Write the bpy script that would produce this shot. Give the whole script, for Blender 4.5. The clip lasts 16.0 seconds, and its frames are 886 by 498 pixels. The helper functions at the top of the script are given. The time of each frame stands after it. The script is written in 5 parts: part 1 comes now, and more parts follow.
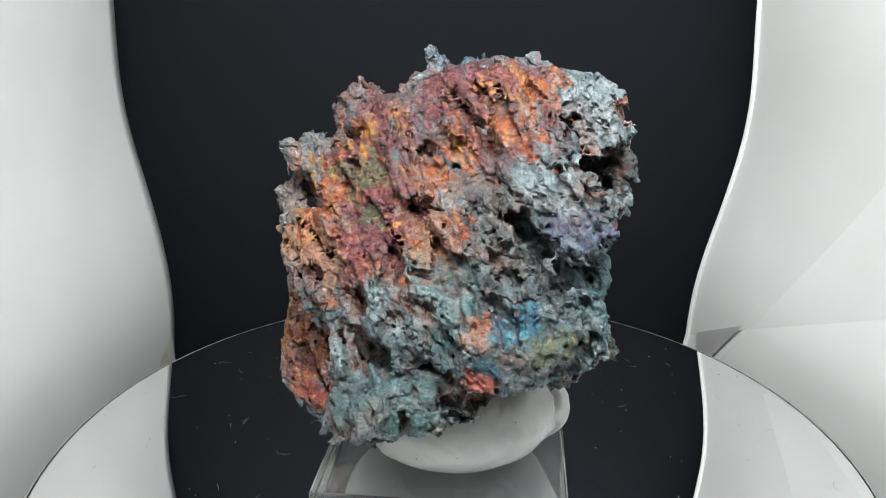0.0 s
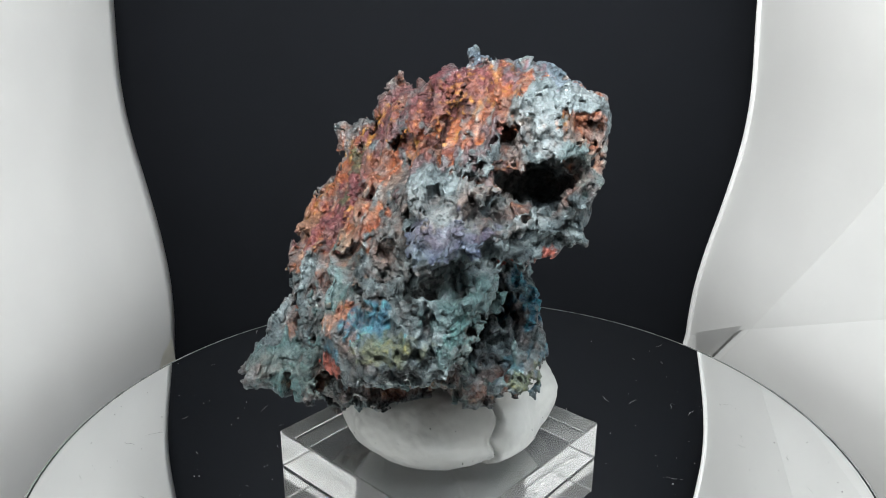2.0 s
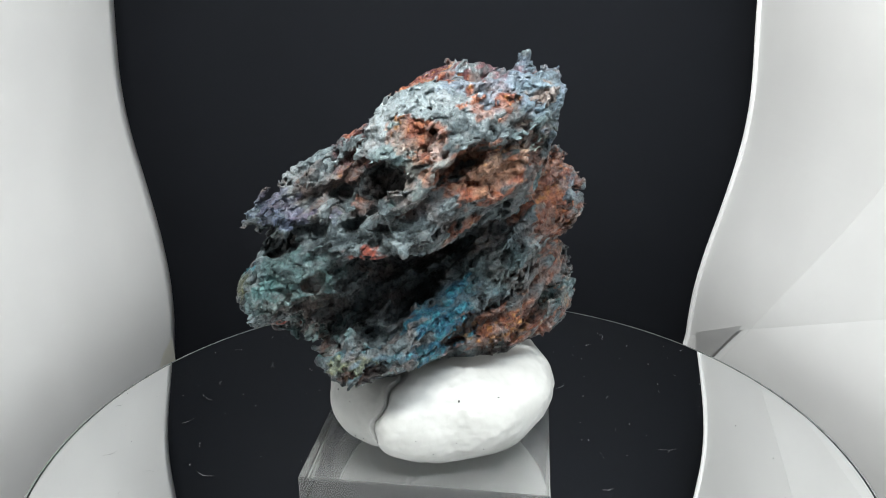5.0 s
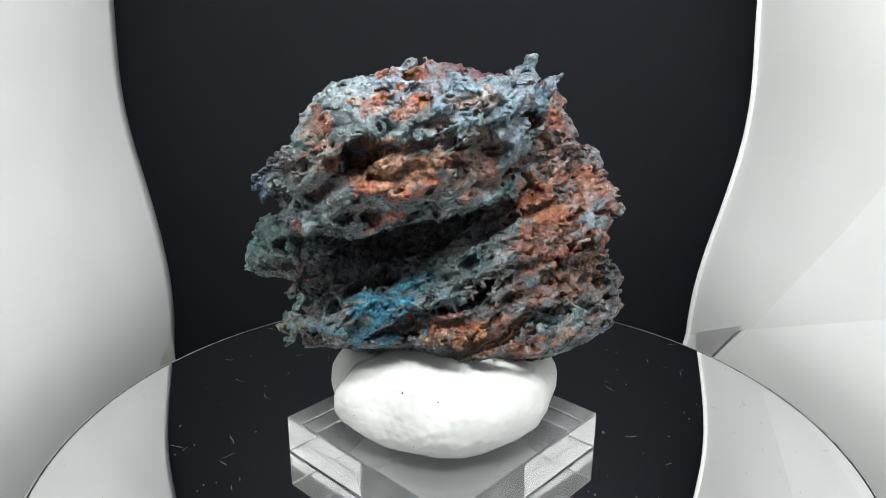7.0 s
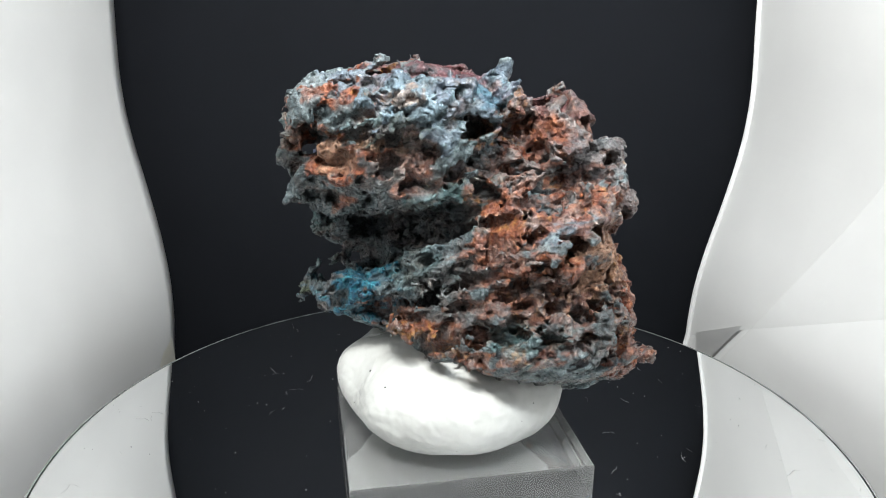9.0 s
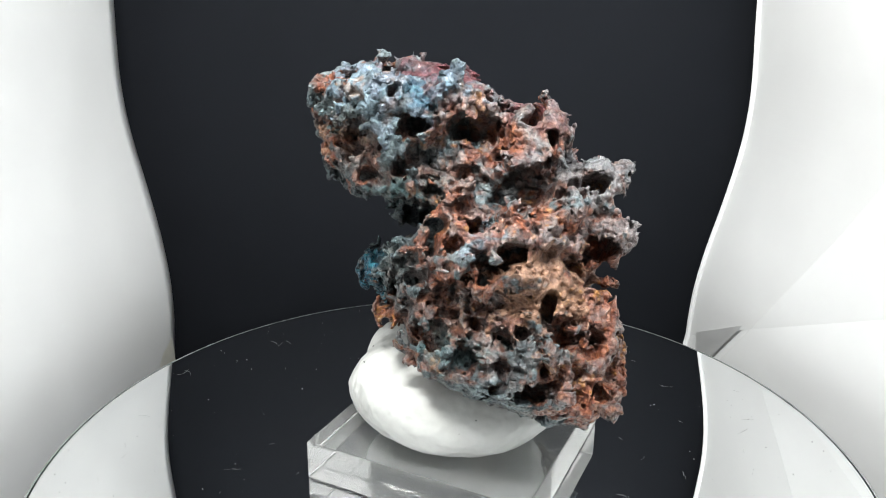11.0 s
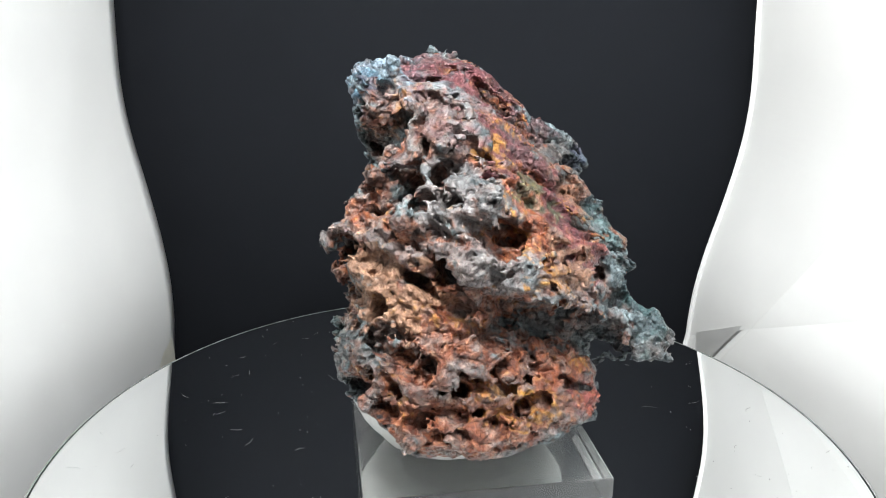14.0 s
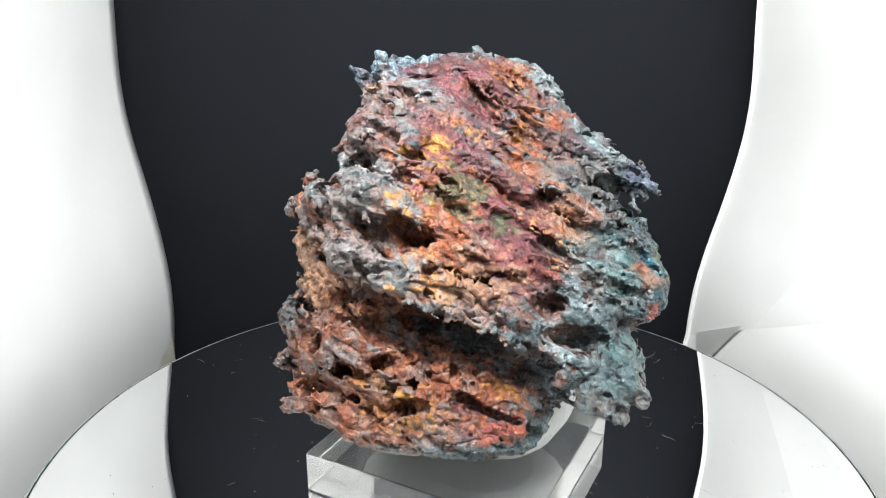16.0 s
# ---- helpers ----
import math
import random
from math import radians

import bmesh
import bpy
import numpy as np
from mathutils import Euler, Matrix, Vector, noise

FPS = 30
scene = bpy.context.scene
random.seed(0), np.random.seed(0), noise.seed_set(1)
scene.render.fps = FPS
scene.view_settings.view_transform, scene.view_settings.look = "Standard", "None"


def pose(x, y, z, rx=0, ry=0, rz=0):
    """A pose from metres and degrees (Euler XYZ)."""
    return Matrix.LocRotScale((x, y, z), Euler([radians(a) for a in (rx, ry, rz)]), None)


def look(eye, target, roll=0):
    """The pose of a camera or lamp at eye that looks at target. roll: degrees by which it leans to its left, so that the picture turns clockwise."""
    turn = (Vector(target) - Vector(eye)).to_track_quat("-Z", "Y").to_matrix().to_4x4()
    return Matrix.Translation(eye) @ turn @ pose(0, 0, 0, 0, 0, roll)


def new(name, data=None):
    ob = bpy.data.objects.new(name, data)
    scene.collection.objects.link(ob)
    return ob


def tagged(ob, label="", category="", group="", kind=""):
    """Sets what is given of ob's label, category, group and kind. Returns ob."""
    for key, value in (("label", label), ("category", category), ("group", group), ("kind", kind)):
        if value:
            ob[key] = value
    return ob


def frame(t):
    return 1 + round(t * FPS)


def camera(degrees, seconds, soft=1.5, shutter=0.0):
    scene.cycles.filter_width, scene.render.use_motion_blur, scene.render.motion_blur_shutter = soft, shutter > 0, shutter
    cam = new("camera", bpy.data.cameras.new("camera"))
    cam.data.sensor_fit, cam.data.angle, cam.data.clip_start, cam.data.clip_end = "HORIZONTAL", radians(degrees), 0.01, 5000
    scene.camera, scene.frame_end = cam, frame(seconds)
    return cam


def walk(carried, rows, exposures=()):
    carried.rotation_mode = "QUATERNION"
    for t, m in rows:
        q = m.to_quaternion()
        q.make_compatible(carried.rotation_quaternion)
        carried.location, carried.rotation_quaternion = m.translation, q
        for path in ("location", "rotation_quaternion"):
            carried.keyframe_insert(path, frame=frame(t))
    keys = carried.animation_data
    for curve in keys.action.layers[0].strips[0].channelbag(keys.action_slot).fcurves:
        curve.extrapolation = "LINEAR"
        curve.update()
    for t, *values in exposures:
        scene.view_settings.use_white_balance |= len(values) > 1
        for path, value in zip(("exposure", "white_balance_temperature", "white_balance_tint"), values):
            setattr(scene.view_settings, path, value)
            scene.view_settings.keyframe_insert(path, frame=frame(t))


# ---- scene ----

# ---- camera ----
EYE = (0.0, -0.12113, 0.08231)
AIM = (EYE[0] - 0.014724, EYE[1] + 0.944051, EYE[2] - 0.329469)
cam = camera(59.55, 16.0, soft=0.75)
walk(cam, [(0.0, look(EYE, AIM, 0.35)), (16.0, look(EYE, AIM, 0.35))],
     exposures=[(0.0, 0.0), (4.0, 0.0), (7.0, 0.03), (8.0, 0.1), (9.0, 0.18), (11.3, 0.4), (11.5, 0.36), (12.0, 0.12), (12.5, 0.12), (13.0, 0.22), (13.5, 0.43), (14.5, 0.51), (16.0, 0.59)])

SPIN = -18.2478          # degrees per second of the turntable
MM = 0.001


# ---- light: the photo box is lit by LED strips under its roof ----
def lamp(name, eye, target, size_x, size_y, watts, colour):
    data = bpy.data.lights.new(name, "AREA")
    data.shape, data.size, data.size_y, data.energy, data.color = "RECTANGLE", size_x, size_y, watts, colour
    ob = new(name, data)
    ob.matrix_world = look(eye, target)
    return ob


world = bpy.data.worlds.new("room")
scene.world = world
world.use_nodes = True
world.node_tree.nodes["Background"].inputs[0].default_value = (0.75, 0.87, 1.0, 1)
world.node_tree.nodes["Background"].inputs[1].default_value = 0.05
lamp("led_strip_left", (-0.010, -0.078, 0.172), (0.015, 0.04, 0.05), 0.07, 0.025, 0.61, (0.98, 0.985, 0.955))
lamp("led_strip_right", (0.050, -0.078, 0.172), (0.03, 0.04, 0.05), 0.07, 0.025, 0.20, (0.83, 0.925, 1.0))


# ---- materials ----
def material(name):
    m = bpy.data.materials.new(name)
    m.use_nodes = True
    return m, m.node_tree.nodes, m.node_tree.links, m.node_tree.nodes["Principled BSDF"]


def noise_tex(nodes, links, scale, detail=4.0, rough=0.55, coord="Object"):
    tc = nodes.new("ShaderNodeTexCoord")
    n = nodes.new("ShaderNodeTexNoise")
    n.inputs["Scale"].default_value, n.inputs["Detail"].default_value, n.inputs["Roughness"].default_value = scale, detail, rough
    links.new(tc.outputs[coord], n.inputs["Vector"])
    return n


def ramp(nodes, links, source, stops):
    r = nodes.new("ShaderNodeValToRGB")
    while len(r.color_ramp.elements) < len(stops):
        r.color_ramp.elements.new(0.5)
    for e, (pos, col) in zip(r.color_ramp.elements, stops):
        e.position, e.color = pos, (*col, 1)
    links.new(source, r.inputs[0])
    return r


def bump(nodes, links, source, strength, distance, normal=None):
    b = nodes.new("ShaderNodeBump")
    b.inputs["Strength"].default_value, b.inputs["Distance"].default_value = strength, distance
    links.new(source, b.inputs["Height"])
    if normal:
        links.new(normal, b.inputs["Normal"])
    return b


def plain(name, low, high, scale, rough, bump_mm=0.05, metallic=0.0, rough_spread=0.1):
    m, nodes, links, shader = material(name)
    n = noise_tex(nodes, links, scale)
    big = noise_tex(nodes, links, scale * 0.08, 3)
    mixer = nodes.new("ShaderNodeMath")
    mixer.operation = "MULTIPLY_ADD"
    mixer.inputs[1].default_value, mixer.inputs[2].default_value = 0.5, 0.0
    add = nodes.new("ShaderNodeMath")
    add.operation = "ADD"
    links.new(n.outputs[0], mixer.inputs[0])
    links.new(mixer.outputs[0], add.inputs[0])
    half = nodes.new("ShaderNodeMath")
    half.operation = "MULTIPLY"
    half.inputs[1].default_value = 0.5
    links.new(big.outputs[0], half.inputs[0])
    links.new(half.outputs[0], add.inputs[1])
    r = ramp(nodes, links, add.outputs[0], [(0.3, low), (0.7, high)])
    links.new(r.outputs[0], shader.inputs["Base Color"])
    rr = ramp(nodes, links, n.outputs[0], [(0.3, (rough - rough_spread,) * 3), (0.7, (rough + rough_spread,) * 3)])
    links.new(rr.outputs[0], shader.inputs["Roughness"])
    shader.inputs["Metallic"].default_value = metallic
    if bump_mm:
        b = bump(nodes, links, n.outputs[0], 0.5, bump_mm * MM)
        links.new(b.outputs[0], shader.inputs["Normal"])
    return m


WHITE = plain("white_plastic_sheet", (0.60, 0.60, 0.595), (0.66, 0.66, 0.655), 60, 0.5, 0.02)
BLACK = plain("black_card", (0.0072, 0.0080, 0.0100), (0.0105, 0.0115, 0.0142), 90, 0.85, 0.02)
BLACK.node_tree.nodes["Principled BSDF"].inputs["Specular IOR Level"].default_value = 0.06
PUTTY = plain("white_putty", (0.40, 0.405, 0.39), (0.51, 0.515, 0.50), 300, 0.42, 0.35)
DARK = plain("dark_plastic", (0.03, 0.03, 0.03), (0.05, 0.05, 0.05), 200, 0.4, 0.02)
GRIME = plain("grey_dust", (0.22, 0.22, 0.22), (0.34, 0.34, 0.34), 900, 0.8, 0.0)

EDGE = plain("glass_edge", (0.16, 0.18, 0.17), (0.24, 0.26, 0.25), 300, 0.3, 0.0)
MIRROR, nodes, links, shader = material("mirror_glass")
shader.inputs["Base Color"].default_value = (0.86, 0.87, 0.87, 1)
shader.inputs["Metallic"].default_value, shader.inputs["Roughness"].default_value = 1.0, 0.015
haze = noise_tex(nodes, links, 45, 5)
haze_ramp = ramp(nodes, links, haze.outputs[0], [(0.45, (0.004,) * 3), (0.85, (0.04,) * 3)])
links.new(haze_ramp.outputs[0], shader.inputs["Roughness"])

ACRYLIC, nodes, links, shader = material("clear_acrylic")
shader.inputs["Base Color"].default_value = (0.985, 0.99, 0.99, 1)
shader.inputs["Transmission Weight"].default_value, shader.inputs["IOR"].default_value = 0.93, 1.49
shader.inputs["Roughness"].default_value = 0.05


# ---- mesh helpers ----
def finish(name, bm, mat, smooth=False):
    me = bpy.data.meshes.new(name)
    bm.to_mesh(me)
    bm.free()
    me.materials.append(mat)
    if smooth:
        me.polygons.foreach_set("use_smooth", [True] * len(me.polygons))
    return new(name, me)


def part(name, bm, mat, parent, label="", smooth=False):
    ob = finish(name, bm, mat, smooth)
    ob.parent = parent
    return tagged(ob, label)


def box_bm(sx, sy, sz, bevel=0.0, base=True):
    bm = bmesh.new()
    bmesh.ops.create_cube(bm, size=1)
    bmesh.ops.scale(bm, vec=(sx, sy, sz), verts=bm.verts)
    if base:
        bmesh.ops.translate(bm, vec=(0, 0, sz / 2), verts=bm.verts)
    if bevel:
        bmesh.ops.bevel(bm, geom=bm.edges[:], offset=bevel, segments=2, affect="EDGES", profile=0.5)
    return bm


def sheet_bm(point, nu, nv, thick):
    """A bent sheet point(u, v), u and v from 0 to 1, of some thickness."""
    bm = bmesh.new()
    grid = [[bm.verts.new(point(i / nu, j / nv)) for j in range(nv + 1)] for i in range(nu + 1)]
    for i in range(nu):
        for j in range(nv):
            bm.faces.new((grid[i][j], grid[i + 1][j], grid[i + 1][j + 1], grid[i][j + 1]))
    bmesh.ops.recalc_face_normals(bm, faces=bm.faces)
    if thick:
        bmesh.ops.solidify(bm, geom=bm.faces[:], thickness=thick)
    return bm


def lerp_curve(points, z):
    xs = [q[0] for q in points]
    return float(np.interp(z + np.linspace(-0.009, 0.009, 13), xs, [q[1] for q in points]).mean())


# ---- the photo box ----
FLOOR_Z, ROOF_Z = -0.050, 0.176
LEFT_EDGE = [(-0.026, -0.0822), (-0.016, -0.0810), (-0.002, -0.0800), (0.010, -0.0808), (0.021, -0.0822), (0.034, -0.0846),
             (0.043, -0.0862), (0.052, -0.0874), (0.065, -0.0872), (0.077, -0.0862), (0.176, -0.0850)]
RIGHT_EDGE = [(-0.026, 0.0672), (-0.016, 0.0670), (-0.004, 0.0670), (0.008, 0.0684), (0.018, 0.0708), (0.031, 0.0738),
              (0.040, 0.0753), (0.050, 0.0766), (0.064, 0.0758), (0.078, 0.0745), (0.176, 0.0735)]


def below(y, z, a, b):
    """How far (y, z) lies under the line from a to b."""
    n = (b[1] - a[1], a[0] - b[0])
    return ((y - a[0]) * n[0] + (z - a[1]) * n[1]) / math.hypot(*n) * (-1 if n[1] > 0 else 1)


def left_wall(u, v):
    z = FLOOR_Z + v * (ROOF_Z - FLOOR_Z)
    flat = min(1.6 * u, 0.8)
    return (lerp_curve(LEFT_EDGE, z) * (1 - flat) - 0.0845 * flat - 0.003 * math.sin(u * 1.5) - 0.006 * u * math.sin(v * 5)
            - 0.05 * max(below(0.080 - 0.235 * u, z, (0.0417, 0.030), (0.025, 0.0543)), 0), 0.080 - 0.235 * u, z)


def right_wall(u, v):
    """Two folds cross in this sheet; under each of them it leans out."""
    z, y = FLOOR_Z + v * (ROOF_Z - FLOOR_Z), 0.080 - 0.235 * u
    s, r = below(y, z, (0.0527, 0.0017), (0.0258, 0.0443)), below(y, z, (0.0527, 0.0017), (0.0134, 0.0230))
    lean = 0.30 * min(max(s, 0), 0.06) - 0.20 * min(max(r, 0), 0.06)
    flat = min(1.6 * u, 0.8)
    return (lerp_curve(RIGHT_EDGE, z) * (1 - flat) + 0.0735 * flat + 0.022 * math.sin(u * 1.5) + lean, y, z)


tagged(finish("wall_left", sheet_bm(left_wall, 60, 80, 0.0008), WHITE, True), kind="structure",
       label="curved white plastic side sheet of the photo box")
def creased_bm():
    """The right sheet, cut along its folds."""
    bm = sheet_bm(lambda u, v: (0, u, v), 80, 100, 0)
    crossing = (0.0527, 0.0017)
    for end in ((0.0258, 0.0443), (0.0134, 0.0230)):
        a, b = (((0.080 - y) / 0.235, (z - FLOOR_Z) / (ROOF_Z - FLOOR_Z)) for y, z in (crossing, end))
        bmesh.ops.bisect_plane(bm, geom=bm.verts[:] + bm.edges[:] + bm.faces[:], dist=1e-6, plane_co=(0, *a), plane_no=(0, b[1] - a[1], a[0] - b[0]))
    for w in bm.verts:
        w.co = right_wall(w.co.y, w.co.z)
    bmesh.ops.recalc_face_normals(bm, faces=bm.faces)
    bmesh.ops.solidify(bm, geom=bm.faces[:], thickness=0.0008)
    return bm


tagged(finish("wall_right", creased_bm(), WHITE), kind="structure",
       label="creased white plastic side sheet of the photo box")


def edge_roll(wall, name, thick):
    """The rolled rim of a side sheet."""
    bm = bmesh.new()
    rings = []
    for k in range(61):
        x, y, z = wall(0, k / 60)
        x -= math.copysign(0.0003, x)
        rings.append([bm.verts.new((x + thick * math.cos(a), y + 0.0001 + thick * math.sin(a), z)) for a in np.linspace(0, 2 * math.pi, 9)[:-1]])
    for a, b in zip(rings, rings[1:]):
        for k in range(8):
            bm.faces.new((a[k], a[(k + 1) % 8], b[(k + 1) % 8], b[k]))
    bmesh.ops.recalc_face_normals(bm, faces=bm.faces)
    return tagged(finish(name, bm, WHITE, True), kind="structure", label="bright rolled rim of a white plastic side sheet")


# a greyer white: shade of the crease, put into colour
FOLD_SHADE = plain("painted_fold_shade", (0.57, 0.57, 0.565), (0.62, 0.62, 0.615), 60, 0.6, 0.02)
YELLOWISH = plain("yellowish_piece", (0.66, 0.64, 0.56), (0.74, 0.73, 0.68), 400, 0.5, 0.02)


def patch(name, corners, inward, mat, label):
    """A thin piece that lies on a side sheet."""
    bm = bmesh.new()
    bm.faces.new([bm.verts.new((x + inward, y, z)) for x, y, z in corners])
    bmesh.ops.solidify(bm, geom=bm.faces[:], thickness=0.0003)
    return tagged(finish(name, bm, mat), kind="structure", label=label)


# added grey piece that paints the shaded pocket where the folds cross
patch("trim_fold_shade", [(0.0681, 0.0741, -0.0093), (0.0724, 0.0542, 0.0020), (0.0688, 0.0635, -0.0116), (0.0676, 0.0690, -0.0150)], -0.0012, FOLD_SHADE,
      "grey piece painting the shade in the crease of the side sheet")
# thin added piece that colours a yellowish spot low on the left sheet
patch("trim_yellowish", [(-0.0828, 0.0650, -0.0088), (-0.0815, 0.0780, -0.0150), (-0.0815, 0.0785, -0.0240), (-0.0830, 0.0680, -0.0200)], 0.0012, YELLOWISH,
      "thin yellowish piece at the foot of the side sheet")
edge_roll(left_wall, "trim_left", 0.0004)
edge_roll(right_wall, "trim_right", 0.0007)


def backdrop(u, v):
    """Hangs behind the side sheets and sweeps forward under the turntable."""
    run = v * 0.36
    x = (u - 0.5) * 0.24
    if run < 0.2185:
        return (x, 0.098, 0.172 - run)
    bend = min((run - 0.2185) / 0.0047, 1.0) * math.pi / 2
    over = max(run - 0.2232, 0)
    return (x, 0.098 - 0.003 * (1 - math.cos(bend)) - over, -0.0465 - 0.003 * math.sin(bend))


tagged(finish("backdrop", sheet_bm(backdrop, 12, 80, 0.0006), BLACK, True), kind="structure",
       label="black card backdrop sweeping down behind the turntable")
bm = box_bm(0.34, 0.30, 0.003, base=True)
tagged(finish("floor", bm, WHITE), kind="structure", label="white plastic floor of the photo box").location = (0, -0.03, FLOOR_Z - 0.0045)
tagged(finish("ceiling", box_bm(0.26, 0.27, 0.002), WHITE), kind="structure", label="white roof of the photo box").location = (0, -0.025, ROOF_Z + 0.001)
tagged(finish("wall_north", box_bm(0.26, 0.002, 0.234), WHITE), kind="structure", label="white back wall of the photo box").location = (0, 0.106, FLOOR_Z - 0.002)


# added out of view: closes the open front and keeps fill light low
tagged(finish("wall_added_south", box_bm(0.26, 0.002, 0.234), DARK), kind="structure", label="unseen dark panel added across the photo box's open front").location = (0, -0.160, FLOOR_Z - 0.002)


# ---- turntable ----
def lathe_bm(profile, n=128):
    bm = bmesh.new()
    rings = []
    for r, z in profile:
        rings.append([bm.verts.new((r * math.cos(2 * math.pi * k / n), r * math.sin(2 * math.pi * k / n), z)) for k in range(n)])
    for a, b in zip(rings, rings[1:]):
        for k in range(n):
            bm.faces.new((a[k], a[(k + 1) % n], b[(k + 1) % n], b[k]))
    bm.faces.new(rings[0][::-1])
    bm.faces.new(rings[-1])
    bmesh.ops.recalc_face_normals(bm, faces=bm.faces)
    return bm


base = tagged(finish("turntable_base", lathe_bm([(0.058, -0.0488), (0.060, -0.0476), (0.060, -0.006), (0.058, -0.0045)]), DARK),
              "round dark plastic turntable base under the mirror", "turntable base")
turntable = tagged(new("mirror_turntable"), "round mirror glass turntable plate with scratches and dust", "turntable")
part("mirror_plate", lathe_bm([(0.0715, -0.0028), (0.0724, -0.0024), (0.0724, -0.0004), (0.0721, 0.0)]), MIRROR, turntable, "silvered mirror plate")
bm = lathe_bm([(0.0725, -0.0029), (0.0729, -0.0027), (0.0730, -0.0022), (0.0730, -0.0006), (0.0728, -0.0001), (0.0725, -0.0001)])
bmesh.ops.delete(bm, geom=[f for f in bm.faces if len(f.verts) > 4], context="FACES")
part("glass_edge", bm, EDGE, turntable, "ground grey-green glass edge", True)


def marks(name, count, seed, label, make):
    rng = random.Random(seed)
    bm = bmesh.new()
    for _ in range(count):
        r, a = 0.072 * math.sqrt(rng.uniform(0.12, 0.98)), rng.uniform(0, 2 * math.pi)
        make(bm, rng, r * math.cos(a), r * math.sin(a))
    return tagged(part(name, bm, GRIME, turntable, label), kind="stuff")


def scratch(bm, rng, x, y):
    a, length, wide = rng.uniform(0, 6.3), rng.uniform(0.0006, 0.0035), rng.uniform(0.00001, 0.000035)
    last = None
    for k in range(5):
        p = (x + math.cos(a) * length * k / 4, y + math.sin(a) * length * k / 4)
        a += rng.uniform(-0.25, 0.25)
        w = wide * math.sin(math.pi * (k + 0.4) / 4.8)
        pair = [bm.verts.new((p[0] - math.sin(a) * w * s, p[1] + math.cos(a) * w * s, 0.00004)) for s in (-1, 1)]
        if last:
            bm.faces.new((last[0], pair[0], pair[1], last[1]))
        last = pair


def mote(bm, rng, x, y):
    made = bmesh.ops.create_icosphere(bm, subdivisions=1, radius=rng.uniform(0.00003, 0.00010))["verts"]
    bmesh.ops.scale(bm, vec=(rng.uniform(0.7, 1.8), 1, 0.5), verts=made)
    bmesh.ops.translate(bm, vec=(x, y, 0.00006), verts=made)


marks("scratches", 90, 3, "fine pale scratches", scratch)
marks("dust", 170, 4, "pale dust specks", mote)

# ---- acrylic stand ----
BLOCK = (-0.00064, -0.0027, 0.0001)
stand = tagged(finish("acrylic_block", box_bm(0.040, 0.040, 0.0072, 0.0003), ACRYLIC),
               "clear square acrylic display block on the mirror", "display stand")


# ---- solid forms out of a distance field ----
def lattice_noise(p, seed):
    """Smooth noise from -1 to 1 at the points p."""
    table = np.random.default_rng(seed).uniform(-1, 1, (32, 32, 32)).astype(np.float32)
    i = np.floor(p).astype(np.int32)
    f = (p - i).astype(np.float32)
    f = f * f * (3 - 2 * f)
    out = np.zeros(len(p), np.float32)
    for dx in (0, 1):
        wx = f[:, 0] if dx else 1 - f[:, 0]
        for dy in (0, 1):
            wy = f[:, 1] if dy else 1 - f[:, 1]
            for dz in (0, 1):
                wz = f[:, 2] if dz else 1 - f[:, 2]
                out += wx * wy * wz * table[(i[:, 0] + dx) & 31, (i[:, 1] + dy) & 31, (i[:, 2] + dz) & 31]
    return out * 1.6


def cell_noise(p, seed):
    """Distance to the nearest of scattered points, one to a unit cell, and that point's own number."""
    table = np.random.default_rng(seed).uniform(0, 1, (32, 32, 32, 4)).astype(np.float32)
    i = np.floor(p).astype(np.int32)
    f = (p - i).astype(np.float32)
    best = np.full(len(p), 9.0, np.float32)
    mark = np.zeros(len(p), np.float32)
    for dx in (-1, 0, 1):
        for dy in (-1, 0, 1):
            for dz in (-1, 0, 1):
                c = table[(i[:, 0] + dx) & 31, (i[:, 1] + dy) & 31, (i[:, 2] + dz) & 31]
                d = (f[:, 0] - dx - c[:, 0]) ** 2 + (f[:, 1] - dy - c[:, 1]) ** 2 + (f[:, 2] - dz - c[:, 2]) ** 2
                near = d < best
                best[near], mark[near] = d[near], c[near, 3]
    return np.sqrt(best), mark


